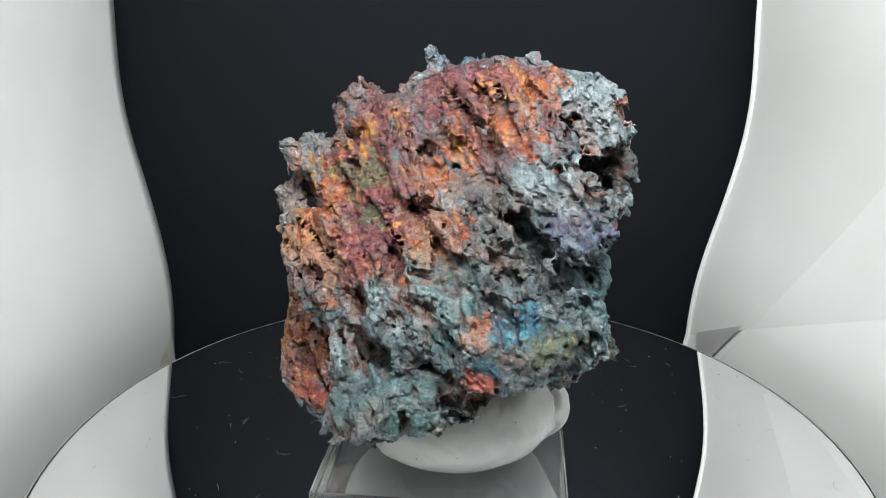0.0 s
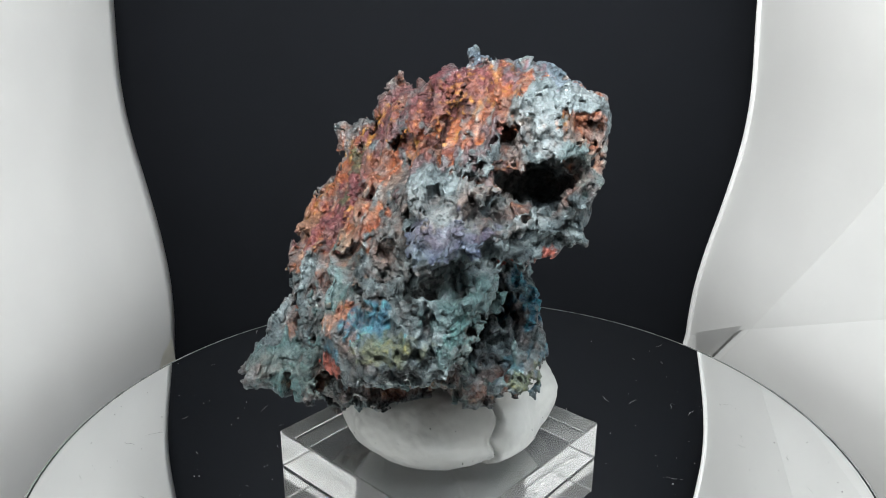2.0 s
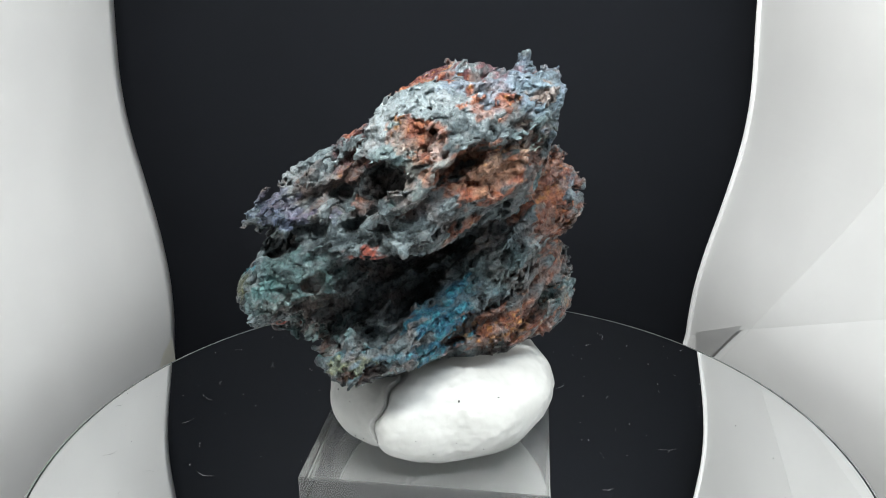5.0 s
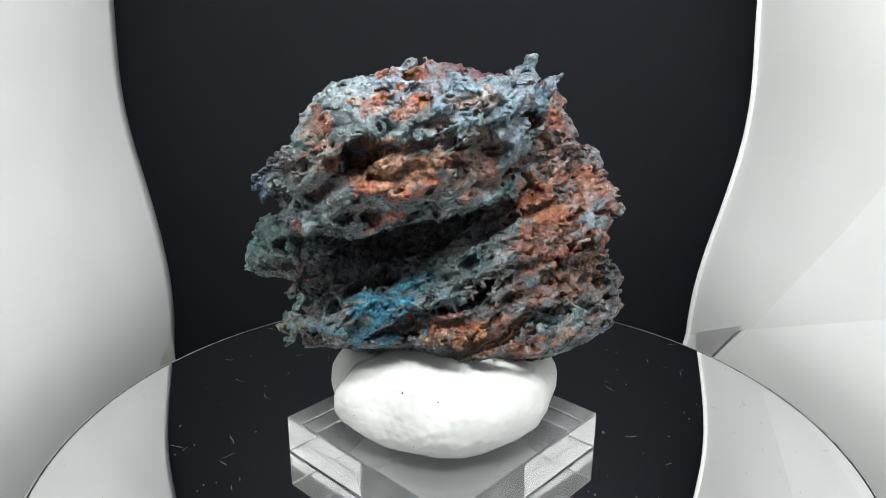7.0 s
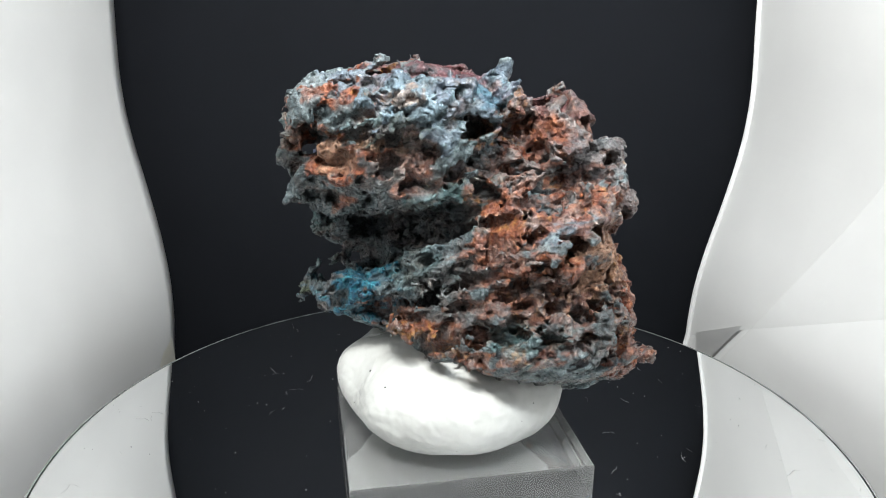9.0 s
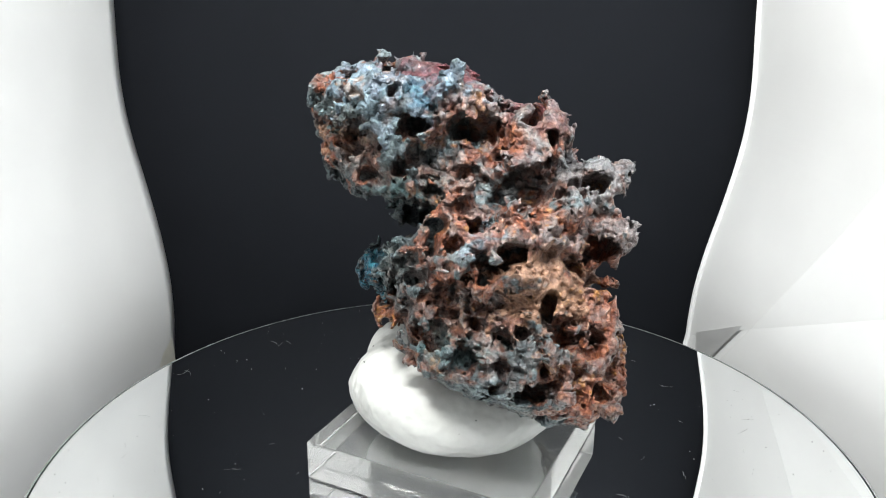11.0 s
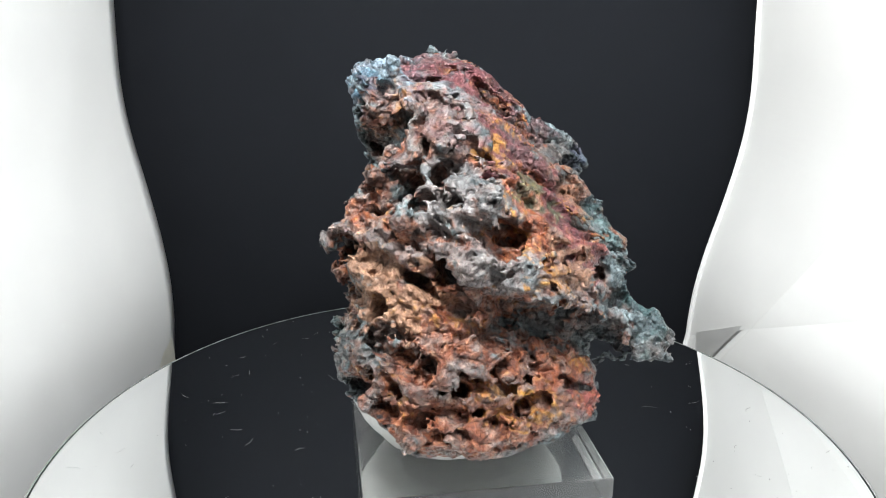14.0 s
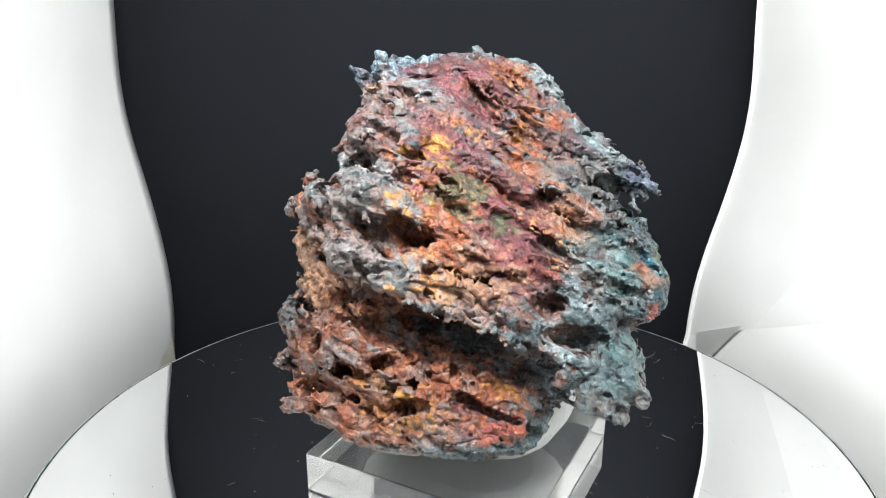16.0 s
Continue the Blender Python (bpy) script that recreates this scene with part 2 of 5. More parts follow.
def skin(field, origin, step):
    """Quads round the inside (field > 0) of a grid of values."""
    inside = field > 0
    n = np.array(field.shape)
    corner = [(a, b, c) for a in (0, 1) for b in (0, 1) for c in (0, 1)]
    count = sum(inside[a:n[0] - 1 + a, b:n[1] - 1 + b, c:n[2] - 1 + c].astype(np.int8) for a, b, c in corner)
    cells = np.argwhere((count > 0) & (count < 8))
    number = np.full(n - 1, -1, np.int32)
    number[tuple(cells.T)] = np.arange(len(cells))
    total, weight = np.zeros((len(cells), 3), np.float32), np.zeros(len(cells), np.float32)
    for a in corner:
        for axis in range(3):
            if a[axis]:
                continue
            b = list(a)
            b[axis] = 1
            fa = field[tuple((cells + a).T)]
            fb = field[tuple((cells + b).T)]
            cross = (fa > 0) != (fb > 0)
            s = np.where(cross, fa / np.where(cross, fa - fb, 1), 0)
            at = np.repeat(np.array([a], np.float32), len(cells), 0)
            at[:, axis] = s
            total += at * cross[:, None]
            weight += cross
    verts = (cells + total / weight[:, None]) * step + origin
    quads = []
    for axis in range(3):
        u, v = (axis + 1) % 3, (axis + 2) % 3
        lo = [slice(1, -1)] * 3
        hi = [slice(1, -1)] * 3
        lo[axis], hi[axis] = slice(0, -1), slice(1, None)
        a, b = inside[tuple(lo)], inside[tuple(hi)]
        for flip, found in ((False, a & ~b), (True, ~a & b)):
            e = np.argwhere(found)
            e[:, u] += 1
            e[:, v] += 1
            ring = []
            for du, dv in ((-1, -1), (0, -1), (0, 0), (-1, 0)):
                c = e.copy()
                c[:, u] += du
                c[:, v] += dv
                ring.append(number[tuple(c.T)])
            q = np.stack(ring, 1)
            quads.append(q[:, ::-1] if flip else q)
    return verts, np.concatenate(quads)


def mesh_object(name, verts, quads, mat, masks=()):
    me = bpy.data.meshes.new(name)
    me.vertices.add(len(verts))
    me.vertices.foreach_set("co", np.ascontiguousarray(verts, np.float32).ravel())
    me.loops.add(len(quads) * 4)
    me.loops.foreach_set("vertex_index", np.ascontiguousarray(quads, np.int32).ravel())
    me.polygons.add(len(quads))
    me.polygons.foreach_set("loop_start", np.arange(0, len(quads) * 4, 4, dtype=np.int32))
    me.update(calc_edges=True)
    me.polygons.foreach_set("use_smooth", np.ones(len(quads), bool))
    for key, values in masks:
        me.attributes.new(key, "FLOAT", "POINT").data.foreach_set("value", np.ascontiguousarray(values, np.float32))
    me.materials.append(mat)
    return new(name, me)


def ellipsoid(p, centre, radii):
    r = np.array(radii, np.float32)
    return (1 - np.linalg.norm((p - np.array(centre, np.float32)) / r, axis=-1)) * r.mean()


def blend(values, k):
    """The smooth union of fields."""
    values = np.stack(values)
    top = values.max(0)
    return top + np.log(np.exp(k * (values - top)).sum(0)) / k


def grid_points(lo, hi, step):
    axes = [np.arange(a, b + step, step, dtype=np.float32) for a, b in zip(lo, hi)]
    return np.stack(np.meshgrid(*axes, indexing="ij"), -1)


# ---- putty ----
def putty_field(p):
    q = p - np.array((0.5, -2.8, 15.5), np.float32)
    az = np.degrees(np.arctan2(q[:, 1], q[:, 0]))
    body = blend([ellipsoid(p, (-1.2, 2.3, 15.6), (17.7, 15.0, 9.4)), ellipsoid(p, (1.6, -7.0, 14.9), (17.2, 13.5, 8.9))], 0.5)
    body = body + 0.6 * lattice_noise(p / 9, 5) + 0.10 * lattice_noise(p / 2.6, 6) + 0.07 * lattice_noise(p / 0.9, 9) + 0.05 * np.minimum(np.abs(lattice_noise(p / np.array((5.0, 5.0, 1.6), np.float32), 17)) * 3, 1)
    away = (az + 27 + 5 * lattice_noise(p / 4, 8)) / 57.3 * np.hypot(q[:, 0], q[:, 1])
    body -= 0.9 * np.clip(-away / 1.2, 0, 1) * np.exp(-(away / 8) ** 2) * (np.abs(az + 27) < 60)
    body -= 1.8 * np.exp(-(away / 0.4) ** 2) * (np.abs(az + 27) < 60)
    crumble = np.exp(-(away / 1.8) ** 2) * np.clip((14 - p[:, 2]) / 4, 0, 1) * (np.abs(az + 27) < 60)
    body -= 0.9 * crumble * np.abs(lattice_noise(p / 0.9, 10))
    return np.minimum(body, p[:, 2] - 7.35)


def putty():
    lo = np.array((-21, -24, 5), np.float32)
    g = grid_points(lo, (21, 21, 30), 0.3)
    v, quads = skin(putty_field(g.reshape(-1, 3)).reshape(g.shape[:3]), lo, 0.3)
    whole = new("putty_lump")
    ob = mesh_object("putty_body", v * MM, quads, PUTTY)
    ob.parent = whole
    tagged(ob, "matt white kneaded putty")
    speck = bpy.data.meshes.new("speck")
    bm = bmesh.new()
    bmesh.ops.create_icosphere(bm, subdivisions=1, radius=0.00022)
    bm.to_mesh(speck)
    bm.free()
    speck.materials.append(DARK)
    rng = random.Random(7)
    toward = [(13.1, -15.1, 12.5), (13.4, 7.5, 20.1), (16.2, 1.7, 20.5)]
    toward += [(18 * math.cos(a), 18 * math.sin(a) - 2, rng.uniform(9.5, 20)) for a in [rng.uniform(-2.6, 2.2) for _ in range(22)]]
    for k, t in enumerate(toward):
        c, t = np.array((0.5, -2.8, 15.5), np.float32), np.array(t, np.float32)
        line = c + np.linspace(0.4, 1.6, 400)[:, None].astype(np.float32) * (t - c)
        out = np.where(putty_field(line) < 0)[0]
        ob = new("speck", speck)
        ob.parent = whole
        ob.location = Vector(line[out[0]].tolist()) * MM
        size = 1.0 if k < 3 else rng.uniform(0.3, 0.7)
        ob.rotation_euler, ob.scale = (rng.uniform(0, 3), rng.uniform(0, 3), 0), (size, 0.6 * size, 0.8 * size)
    return whole


lump = tagged(putty(), "white putty lump with a cracked seam, pressed on the acrylic block", "putty")

# ---- the mineral ----
GRAIN = np.array((0.407, -0.775, -0.484), np.float32)      # the way in which its plates and fibres run
LOBES = []


def lobe(x, y, z, rx, ry, rz):
    LOBES.append(((x, y, z), (rx, ry, rz)))


# the head
lobe(3.9, 10.9, 66.3, 10.0, 5.4, 2.9)
lobe(7.7, 1.8, 65.0, 14.1, 10.4, 5.7)
lobe(16.6, -1.6, 63.9, 9.0, 9.4, 5.6)
lobe(3.6, 7.2, 62.0, 15.0, 7.9, 7.1)
lobe(-15.1, 5.2, 58.4, 2.8, 4.1, 6.7)
lobe(7.5, 0.2, 57.7, 15.9, 13.5, 10.7)
lobe(19.6, -5.2, 57.6, 7.4, 8.8, 9.0)
lobe(-10.3, 8.3, 57.1, 9.7, 4.1, 5.9)
lobe(-1.6, 3.2, 56.1, 15.6, 10.9, 10.0)
# the neck and the upper body
lobe(12.6, -7.2, 53.4, 13.2, 12.0, 9.6)
lobe(12.4, -15.7, 53.1, 11.7, 6.9, 3.6)
lobe(15.2, -17.5, 50.5, 7.4, 10.3, 4.2)
lobe(-12.2, 4.9, 50.3, 13.1, 12.5, 9.8)
lobe(-25.2, 3.1, 47.4, 2.8, 4.1, 9.2)
lobe(-10.2, 14.9, 45.9, 7.7, 5.6, 4.8)
lobe(-13.4, 9.9, 45.8, 6.9, 10.9, 12.3)
lobe(-5.0, -2.7, 44.6, 13.5, 12.7, 13.4)
lobe(10.1, -20.8, 44.5, 10.5, 5.8, 9.2)
lobe(16.6, -18.3, 43.9, 4.6, 8.9, 10.3)
lobe(-22.7, -0.0, 43.1, 5.0, 9.2, 5.5)
lobe(-23.5, 4.0, 20.3, 7.0, 9.0, 4.2)
# the body with its ledge
lobe(2.8, -11.7, 41.2, 13.2, 12.1, 15.5)
lobe(1.2, -2.6, 40.3, 11.5, 16.0, 6.5)
lobe(9.0, -23.0, 39.2, 11.0, 7.0, 7.6)
lobe(-18.7, -7.6, 39.0, 6.1, 9.0, 5.3)
lobe(14.2, -24.7, 38.3, 6.9, 5.7, 4.4)
lobe(-17.1, 1.4, 37.7, 8.1, 14.6, 16.0)
lobe(-8.9, 10.4, 37.3, 13.1, 7.6, 16.0)
lobe(1.3, -25.7, 36.2, 9.7, 4.5, 5.5)
lobe(7.2, -29.0, 35.8, 11.8, 4.5, 4.1)
lobe(-6.7, -8.2, 34.3, 15.5, 15.5, 16.0)
lobe(2.1, -4.6, 34.2, 11.7, 15.9, 12.9)
lobe(8.0, -11.2, 33.9, 12.1, 15.6, 10.2)
lobe(-1.4, -17.8, 33.9, 14.7, 9.2, 13.8)
lobe(5.3, -24.2, 33.6, 8.9, 9.9, 4.7)
lobe(-13.0, 10.8, 32.8, 11.4, 9.4, 12.2)
lobe(-3.3, -19.9, 30.9, 16.0, 9.2, 6.2)
lobe(9.4, -10.7, 30.6, 12.6, 12.0, 6.2)
lobe(6.7, 0.9, 30.0, 6.3, 9.5, 5.6)
# the foot
lobe(-23.4, 5.3, 29.8, 4.9, 8.9, 10.7)
lobe(-6.0, 1.8, 29.7, 16.0, 15.9, 9.0)
lobe(-13.5, 19.1, 29.5, 6.9, 2.7, 4.9)
lobe(-11.4, 12.2, 29.1, 14.7, 8.5, 7.6)
lobe(-2.6, -28.6, 28.8, 9.4, 2.6, 2.6)
lobe(9.4, -14.8, 28.5, 14.5, 6.2, 5.7)
lobe(-8.1, -28.2, 26.2, 8.4, 4.1, 2.8)
lobe(-1.7, -13.0, 25.7, 15.8, 8.8, 6.1)
lobe(-18.8, 11.3, 25.4, 10.3, 6.6, 5.4)
lobe(-4.9, -9.4, 24.4, 11.6, 16.0, 7.1)
lobe(-15.4, -3.3, 24.3, 11.2, 13.5, 11.5)
lobe(-20.6, 1.4, 22.6, 8.5, 11.5, 8.3)
lobe(-26.0, 7.4, 22.2, 4.8, 6.5, 4.1)
lobe(-10.6, -11.1, 22.0, 12.6, 10.1, 9.1)
lobe(-14.4, -2.8, 21.5, 13.4, 16.0, 5.7)
lobe(-14.3, -7.7, 14.4, 4.1, 6.8, 3.3)
LOBE_BLEND = 1.6


def along_grain(p, stretch):
    """Points drawn together along the grain, so that noise on them makes fibres."""
    s = p @ GRAIN
    return p + (1 / stretch - 1) * s[:, None] * GRAIN


def pit(p, centre, long, wide):
    """Inside of an ellipsoid hollow drawn out along the grain."""
    q = p - np.array(centre, np.float32)
    s = q @ GRAIN
    across = np.linalg.norm(q - s[:, None] * GRAIN, axis=1)
    return (1 - np.sqrt((s / long) ** 2 + (across / wide) ** 2)) * min(long, wide)


COARSE, FINE = 0.6, 0.2


def finer(f):
    """Three times finer, by straight lines between the values."""
    for axis in range(3):
        a = np.moveaxis(f, axis, 0)
        out = np.empty((3 * len(a) - 2, *a.shape[1:]), np.float32)
        out[::3] = a
        out[1::3] = a[:-1] * (2 / 3) + a[1:] / 3
        out[2::3] = a[:-1] / 3 + a[1:] * (2 / 3)
        f = np.moveaxis(out, 0, axis)
    return np.ascontiguousarray(f)


def sample(f, lo, step, v):
    q = (v - lo) / step
    i = np.clip(np.floor(q).astype(np.int32), 0, np.array(f.shape) - 2)
    w = (q - i).astype(np.float32)
    out = np.zeros(len(v), np.float32)
    for dx in (0, 1):
        for dy in (0, 1):
            for dz in (0, 1):
                k = (w[:, 0] if dx else 1 - w[:, 0]) * (w[:, 1] if dy else 1 - w[:, 1]) * (w[:, 2] if dz else 1 - w[:, 2])
                out += k * f[i[:, 0] + dx, i[:, 1] + dy, i[:, 2] + dz]
    return out


def spike(p, tip, root, r):
    """A horn from root to tip, r thick at the root."""
    a = np.array(root, np.float32) - np.array(tip, np.float32)
    n = np.linalg.norm(a)
    q = p - np.array(tip, np.float32)
    s = np.clip(q @ (a / n), 0, n)
    return r * (0.35 + 0.95 * s / n) - np.linalg.norm(q - s[:, None] * (a / n), axis=1)


def bar(p, a, b, r, ends):
    """A rod from a to b, r thick, thinner at its ends."""
    a, b = np.array(a, np.float32), np.array(b, np.float32)
    n = max(float(np.linalg.norm(b - a)), 0.1)
    q = p - a
    s = np.clip(q @ ((b - a) / n), 0, n)
    away = np.linalg.norm(q - s[:, None] * ((b - a) / n), axis=1)
    return r * (1 - ends * (2 * s / n - 1) ** 2) - away


def around(g, lo, places, reach):
    """The part of the grid within reach of some places, and its points."""
    q = np.array(places, np.float32)
    first = np.clip(np.floor((q.min(0) - reach - lo) / COARSE).astype(int), 0, None)
    last = np.ceil((q.max(0) + reach - lo) / COARSE).astype(int) + 1
    box = tuple(slice(a, max(b, a)) for a, b in zip(first, last))
    return box, g[box].reshape(-1, 3)


def mineral_field():
    lo, hi = np.array((-36, -42, 9), np.float32), np.array((32, 26, 76), np.float32)
    g = grid_points(lo, hi, COARSE)
    base = blend([ellipsoid(g, c, r) for c, r in LOBES], LOBE_BLEND)
    shape = base.shape
    close = np.abs(base.ravel() - 4) < 12                   # nothing is carved deeper or stands further out
    p = g.reshape(-1, 3)[close]
    deep = base.ravel()[close]
    d = deep + 0.12
    warp = np.stack([lattice_noise(p / 6, s) for s in (11, 12, 13)], 1)
    fib = along_grain(p, 4.5) + warp * 0.9
    calm = np.clip(1.3 - np.linalg.norm((p - CALM_AT) / CALM_SIZE, axis=1), 0, 1)
    d = d + 0.8 * lattice_noise(fib / 4.4, 21) + 0.6 * (0.42 - np.abs(lattice_noise(fib / 3.0, 22)))
    ribs = along_grain(p, 9.0) + warp * 0.5
    d = d + 1.4 * (0.40 - np.abs(lattice_noise(ribs / 4.4, 34)))
    full = np.where(base > 0, 14, -14).astype(np.float32).ravel()
    full[close] = d
    full = full.reshape(shape)
    rough = np.zeros(base.size, np.float32)
    rough[close] = lattice_noise(along_grain(p, 2.2) / 1.7, 29) + 0.5 * lattice_noise(p / 1.2, 30)
    rough = rough.reshape(shape)
    for a, b, r in RIBS:
        box, q = around(g, lo, (a, b), r + 1.5)
        full[box] = np.maximum(full[box], (bar(q, a, b, r, 0.45)).reshape(full[box].shape) + 0.6 * rough[box])
    for tip, root, r in SPIKES:
        box, q = around(g, lo, (tip, root), r + 2)
        full[box] = np.maximum(full[box], spike(q, tip, root, r).reshape(full[box].shape) + 0.4 * rough[box])
    tube, mark = cell_noise(along_grain(p, 3.2) / 4.6 + warp * 0.22, 26)
    cut = (np.where(mark > 0.70, 0.08 + 0.36 * mark, 0.0) * (1 - 0.8 * calm) - tube) * 4.6
    slit = lattice_noise(along_grain(p, 6.0) / 2.3 + warp * 0.3, 31)
    cut = np.maximum(cut, np.where(slit > 0.72, (slit - 0.72) * 5, -1) * (1 - 0.7 * calm) - 0.15)
    porous = np.clip(1.4 - np.linalg.norm((p - POROUS_AT) / POROUS_SIZE, axis=1), 0, 1)
    cut = np.minimum(cut, 3.2 + 2.0 * porous - deep)
    carve = np.full(base.size, -9, np.float32)
    carve[close] = cut
    carve = carve.reshape(shape)
    for c, long, wide in PITS:
        box, q = around(g, lo, (c,), max(long, wide) + 2)
        carve[box] = np.maximum(carve[box], pit(q, c, long, wide).reshape(carve[box].shape) + 0.6 * rough[box])
    for a, b, r in HOLLOWS:
        box, q = around(g, lo, (a, b), r + 2)
        carve[box] = np.maximum(carve[box], bar(q, a, b, r, 0.4).reshape(carve[box].shape) + 0.35 * r ** 0.5 * rough[box])
    carve = np.minimum(carve, 13.5 - base)                  # the core stays whole
    full = np.minimum(full, -carve)
    f = finer(full.astype(np.float32))
    near = np.abs(f) < 1.15
    p = (np.argwhere(near) * FINE).astype(np.float32) + lo
    bend = np.stack([lattice_noise(p / 2.1, s) for s in (14, 15, 16)], 1)
    d = f[near]
    calm = np.clip(1.3 - np.linalg.norm((p - CALM_AT) / CALM_SIZE, axis=1), 0, 1)
    fib = along_grain(p, 3.2) + bend * 0.3
    d = d + (0.22 - 0.05 * calm) * lattice_noise(fib / 1.3, 23)
    d += (0.34 - 0.1 * calm) * (0.4 - np.abs(lattice_noise(fib / 0.95 + 7, 32)))
    crack = np.abs(lattice_noise(along_grain(p, 1.5) / 1.5 + bend * 0.3, 35))
    d -= (0.55 - 0.2 * calm) * np.clip(1 - crack / 0.15, 0, 1)
    d += 0.15 * lattice_noise(p / 0.62, 24) + 0.09 * lattice_noise(p / 0.36, 33)
    knob, mark = cell_noise(along_grain(p, 1.4) / 1.05 + bend * 0.25, 25)
    d += (0.46 - 0.2 * calm) * (0.42 - knob) * (0.4 + mark)
    pore, mark = cell_noise(along_grain(p, 1.5) / 2.4 + bend * 0.2, 36)
    d = np.minimum(d, (pore - np.where(mark > 0.45, 0.07 + 0.21 * mark, 0)) * 2.4 + 0.5 * calm)
    f[near] = d
    return f, base.astype(np.float32), lo


def near_to(v, c, r, seed, ragged=0.6):
    """1 in a ragged patch round c, falling to 0 outside it."""
    d = np.linalg.norm((v - np.array(c, np.float32)) / np.array(r, np.float32), axis=1)
    out = np.zeros(len(v), np.float32)
    k = np.where(d < 2.0)[0]
    q = along_grain(v[k], 2.0)
    e = d[k] + ragged * lattice_noise(q / 2.2, seed) + 0.7 * ragged * lattice_noise(q / 0.8, seed + 1)
    out[k] = np.clip((1.1 - e) / 0.3, 0, 1)
    return out


def patches(n, quads):
    """A number for each quad, the same for all that hang together."""
    label = np.arange(n)
    for _ in range(80):
        before = label.copy()
        roots = label[quads]
        low = np.repeat(roots.min(1), 4)
        np.minimum.at(label, roots.ravel(), low)
        np.minimum.at(label, quads.ravel(), low)
        for _ in range(4):
            label = label[label]
        if (label == before).all():
            break
    return label[quads[:, 0]]


def one_piece(v, quads):
    """Drops crumbs that hang on nothing."""
    group = patches(len(v), quads)
    return quads[group == np.bincount(group).argmax()]


def mineral():
    d, base, lo = mineral_field()
    v, quads = skin(d, lo, FINE)
    quads = one_piece(v, quads)
    used = np.unique(quads)
    back = np.full(len(v), -1)
    back[used] = np.arange(len(used))
    v, quads = v[used], back[quads]
    order = np.argsort(v[:, 0])
    back = np.empty(len(v), int)
    back[order] = np.arange(len(v))
    v, quads = v[order], back[quads]
    depth = sample(base, lo, COARSE, v)
    fib = along_grain(v, 3.0)
    drift = lattice_noise(fib / 5, 41) + 0.7 * lattice_noise(fib / 1.6, 42)
    hollow = np.clip((depth - 0.7) / 1.2 + 0.5 * drift, 0, 1) * np.clip((4.8 - depth) / 1.5, 0, 1)
    masks = {k: np.zeros(len(v), np.float32) for k in ("crimson", "gold", "azure", "teal", "moss", "red", "tan", "frost", "mauve", "sky", "ash", "violet")}
    bare = np.clip((v[:, 0] - 4) / 4, 0, 1) * np.clip((11 - v[:, 1]) / 4, 0, 1) * np.clip((54 - v[:, 2]) / 4, 0, 1) * np.clip((v[:, 2] - 27) / 4, 0, 1)
    hollow = hollow * (1 - 0.9 * bare)
    masks["rust"] = 0.5 * hollow * np.clip(0.55 + 0.7 * lattice_noise(v / 7, 43), 0, 1)
    for k, (key, c, r, much) in enumerate(STAINS):
        some = slice(*np.searchsorted(v[:, 0], (c[0] - 2 * r[0], c[0] + 2 * r[0])))
        masks[key][some] = np.maximum(masks[key][some], much * near_to(v[some], c, r, 60 + 2 * (k % 90)))
    flecks = 0.8 * lattice_noise(fib / 4, 51) + 0.8 * lattice_noise(v / 0.55, 52)
    masks["gold"] = np.maximum(masks["gold"] * np.clip(0.15 + 1.5 * lattice_noise(along_grain(v, 2.0) / 0.6, 53), 0, 1),
                               masks["rust"] * np.clip((flecks - 1.05) / 0.3, 0, 0.65))
    # grey crust left standing on the proud ribs of the rusty faces
    proud = np.clip((-0.25 - depth) / 0.7 + 0.9 * drift - 0.15, 0, 1)
    masks["rust"] *= 1 - 0.4 * proud
    masks["crimson"] *= 1 - 0.3 * proud
    whole = new("mineral_specimen")
    owner = np.zeros(len(quads), int)
    pieces = [("grey_crust", "blue-grey knobbly crust with dark hollows")]
    for key, least, name, label in (("rust", 1500, "rust_plate", "rust-orange fibrous plates"), ("tan", 150, "tan_flake", "tan flat flake"),
                                    ("azure", 150, "blue_crystal", "iridescent blue crystal patch")):
        mine = np.where(masks[key][quads].mean(1) > 0.5)[0]
        group = patches(len(v), quads[mine])
        for g, many in zip(*np.unique(group, return_counts=True)):
            if many >= least:
                owner[mine[group == g]] = len(pieces)
                pieces.append((name, label))
    for k, (name, label) in enumerate(pieces):
        q = quads[owner == k]
        if not len(q):
            continue
        used = np.unique(q)
        local = np.full(len(v), -1)
        local[used] = np.arange(len(used))
        ob = mesh_object(name, v[used] * MM, local[q], MINERAL, [(a, b[used]) for a, b in masks.items()])
        ob.parent = whole
        tagged(ob, label)
    return whole


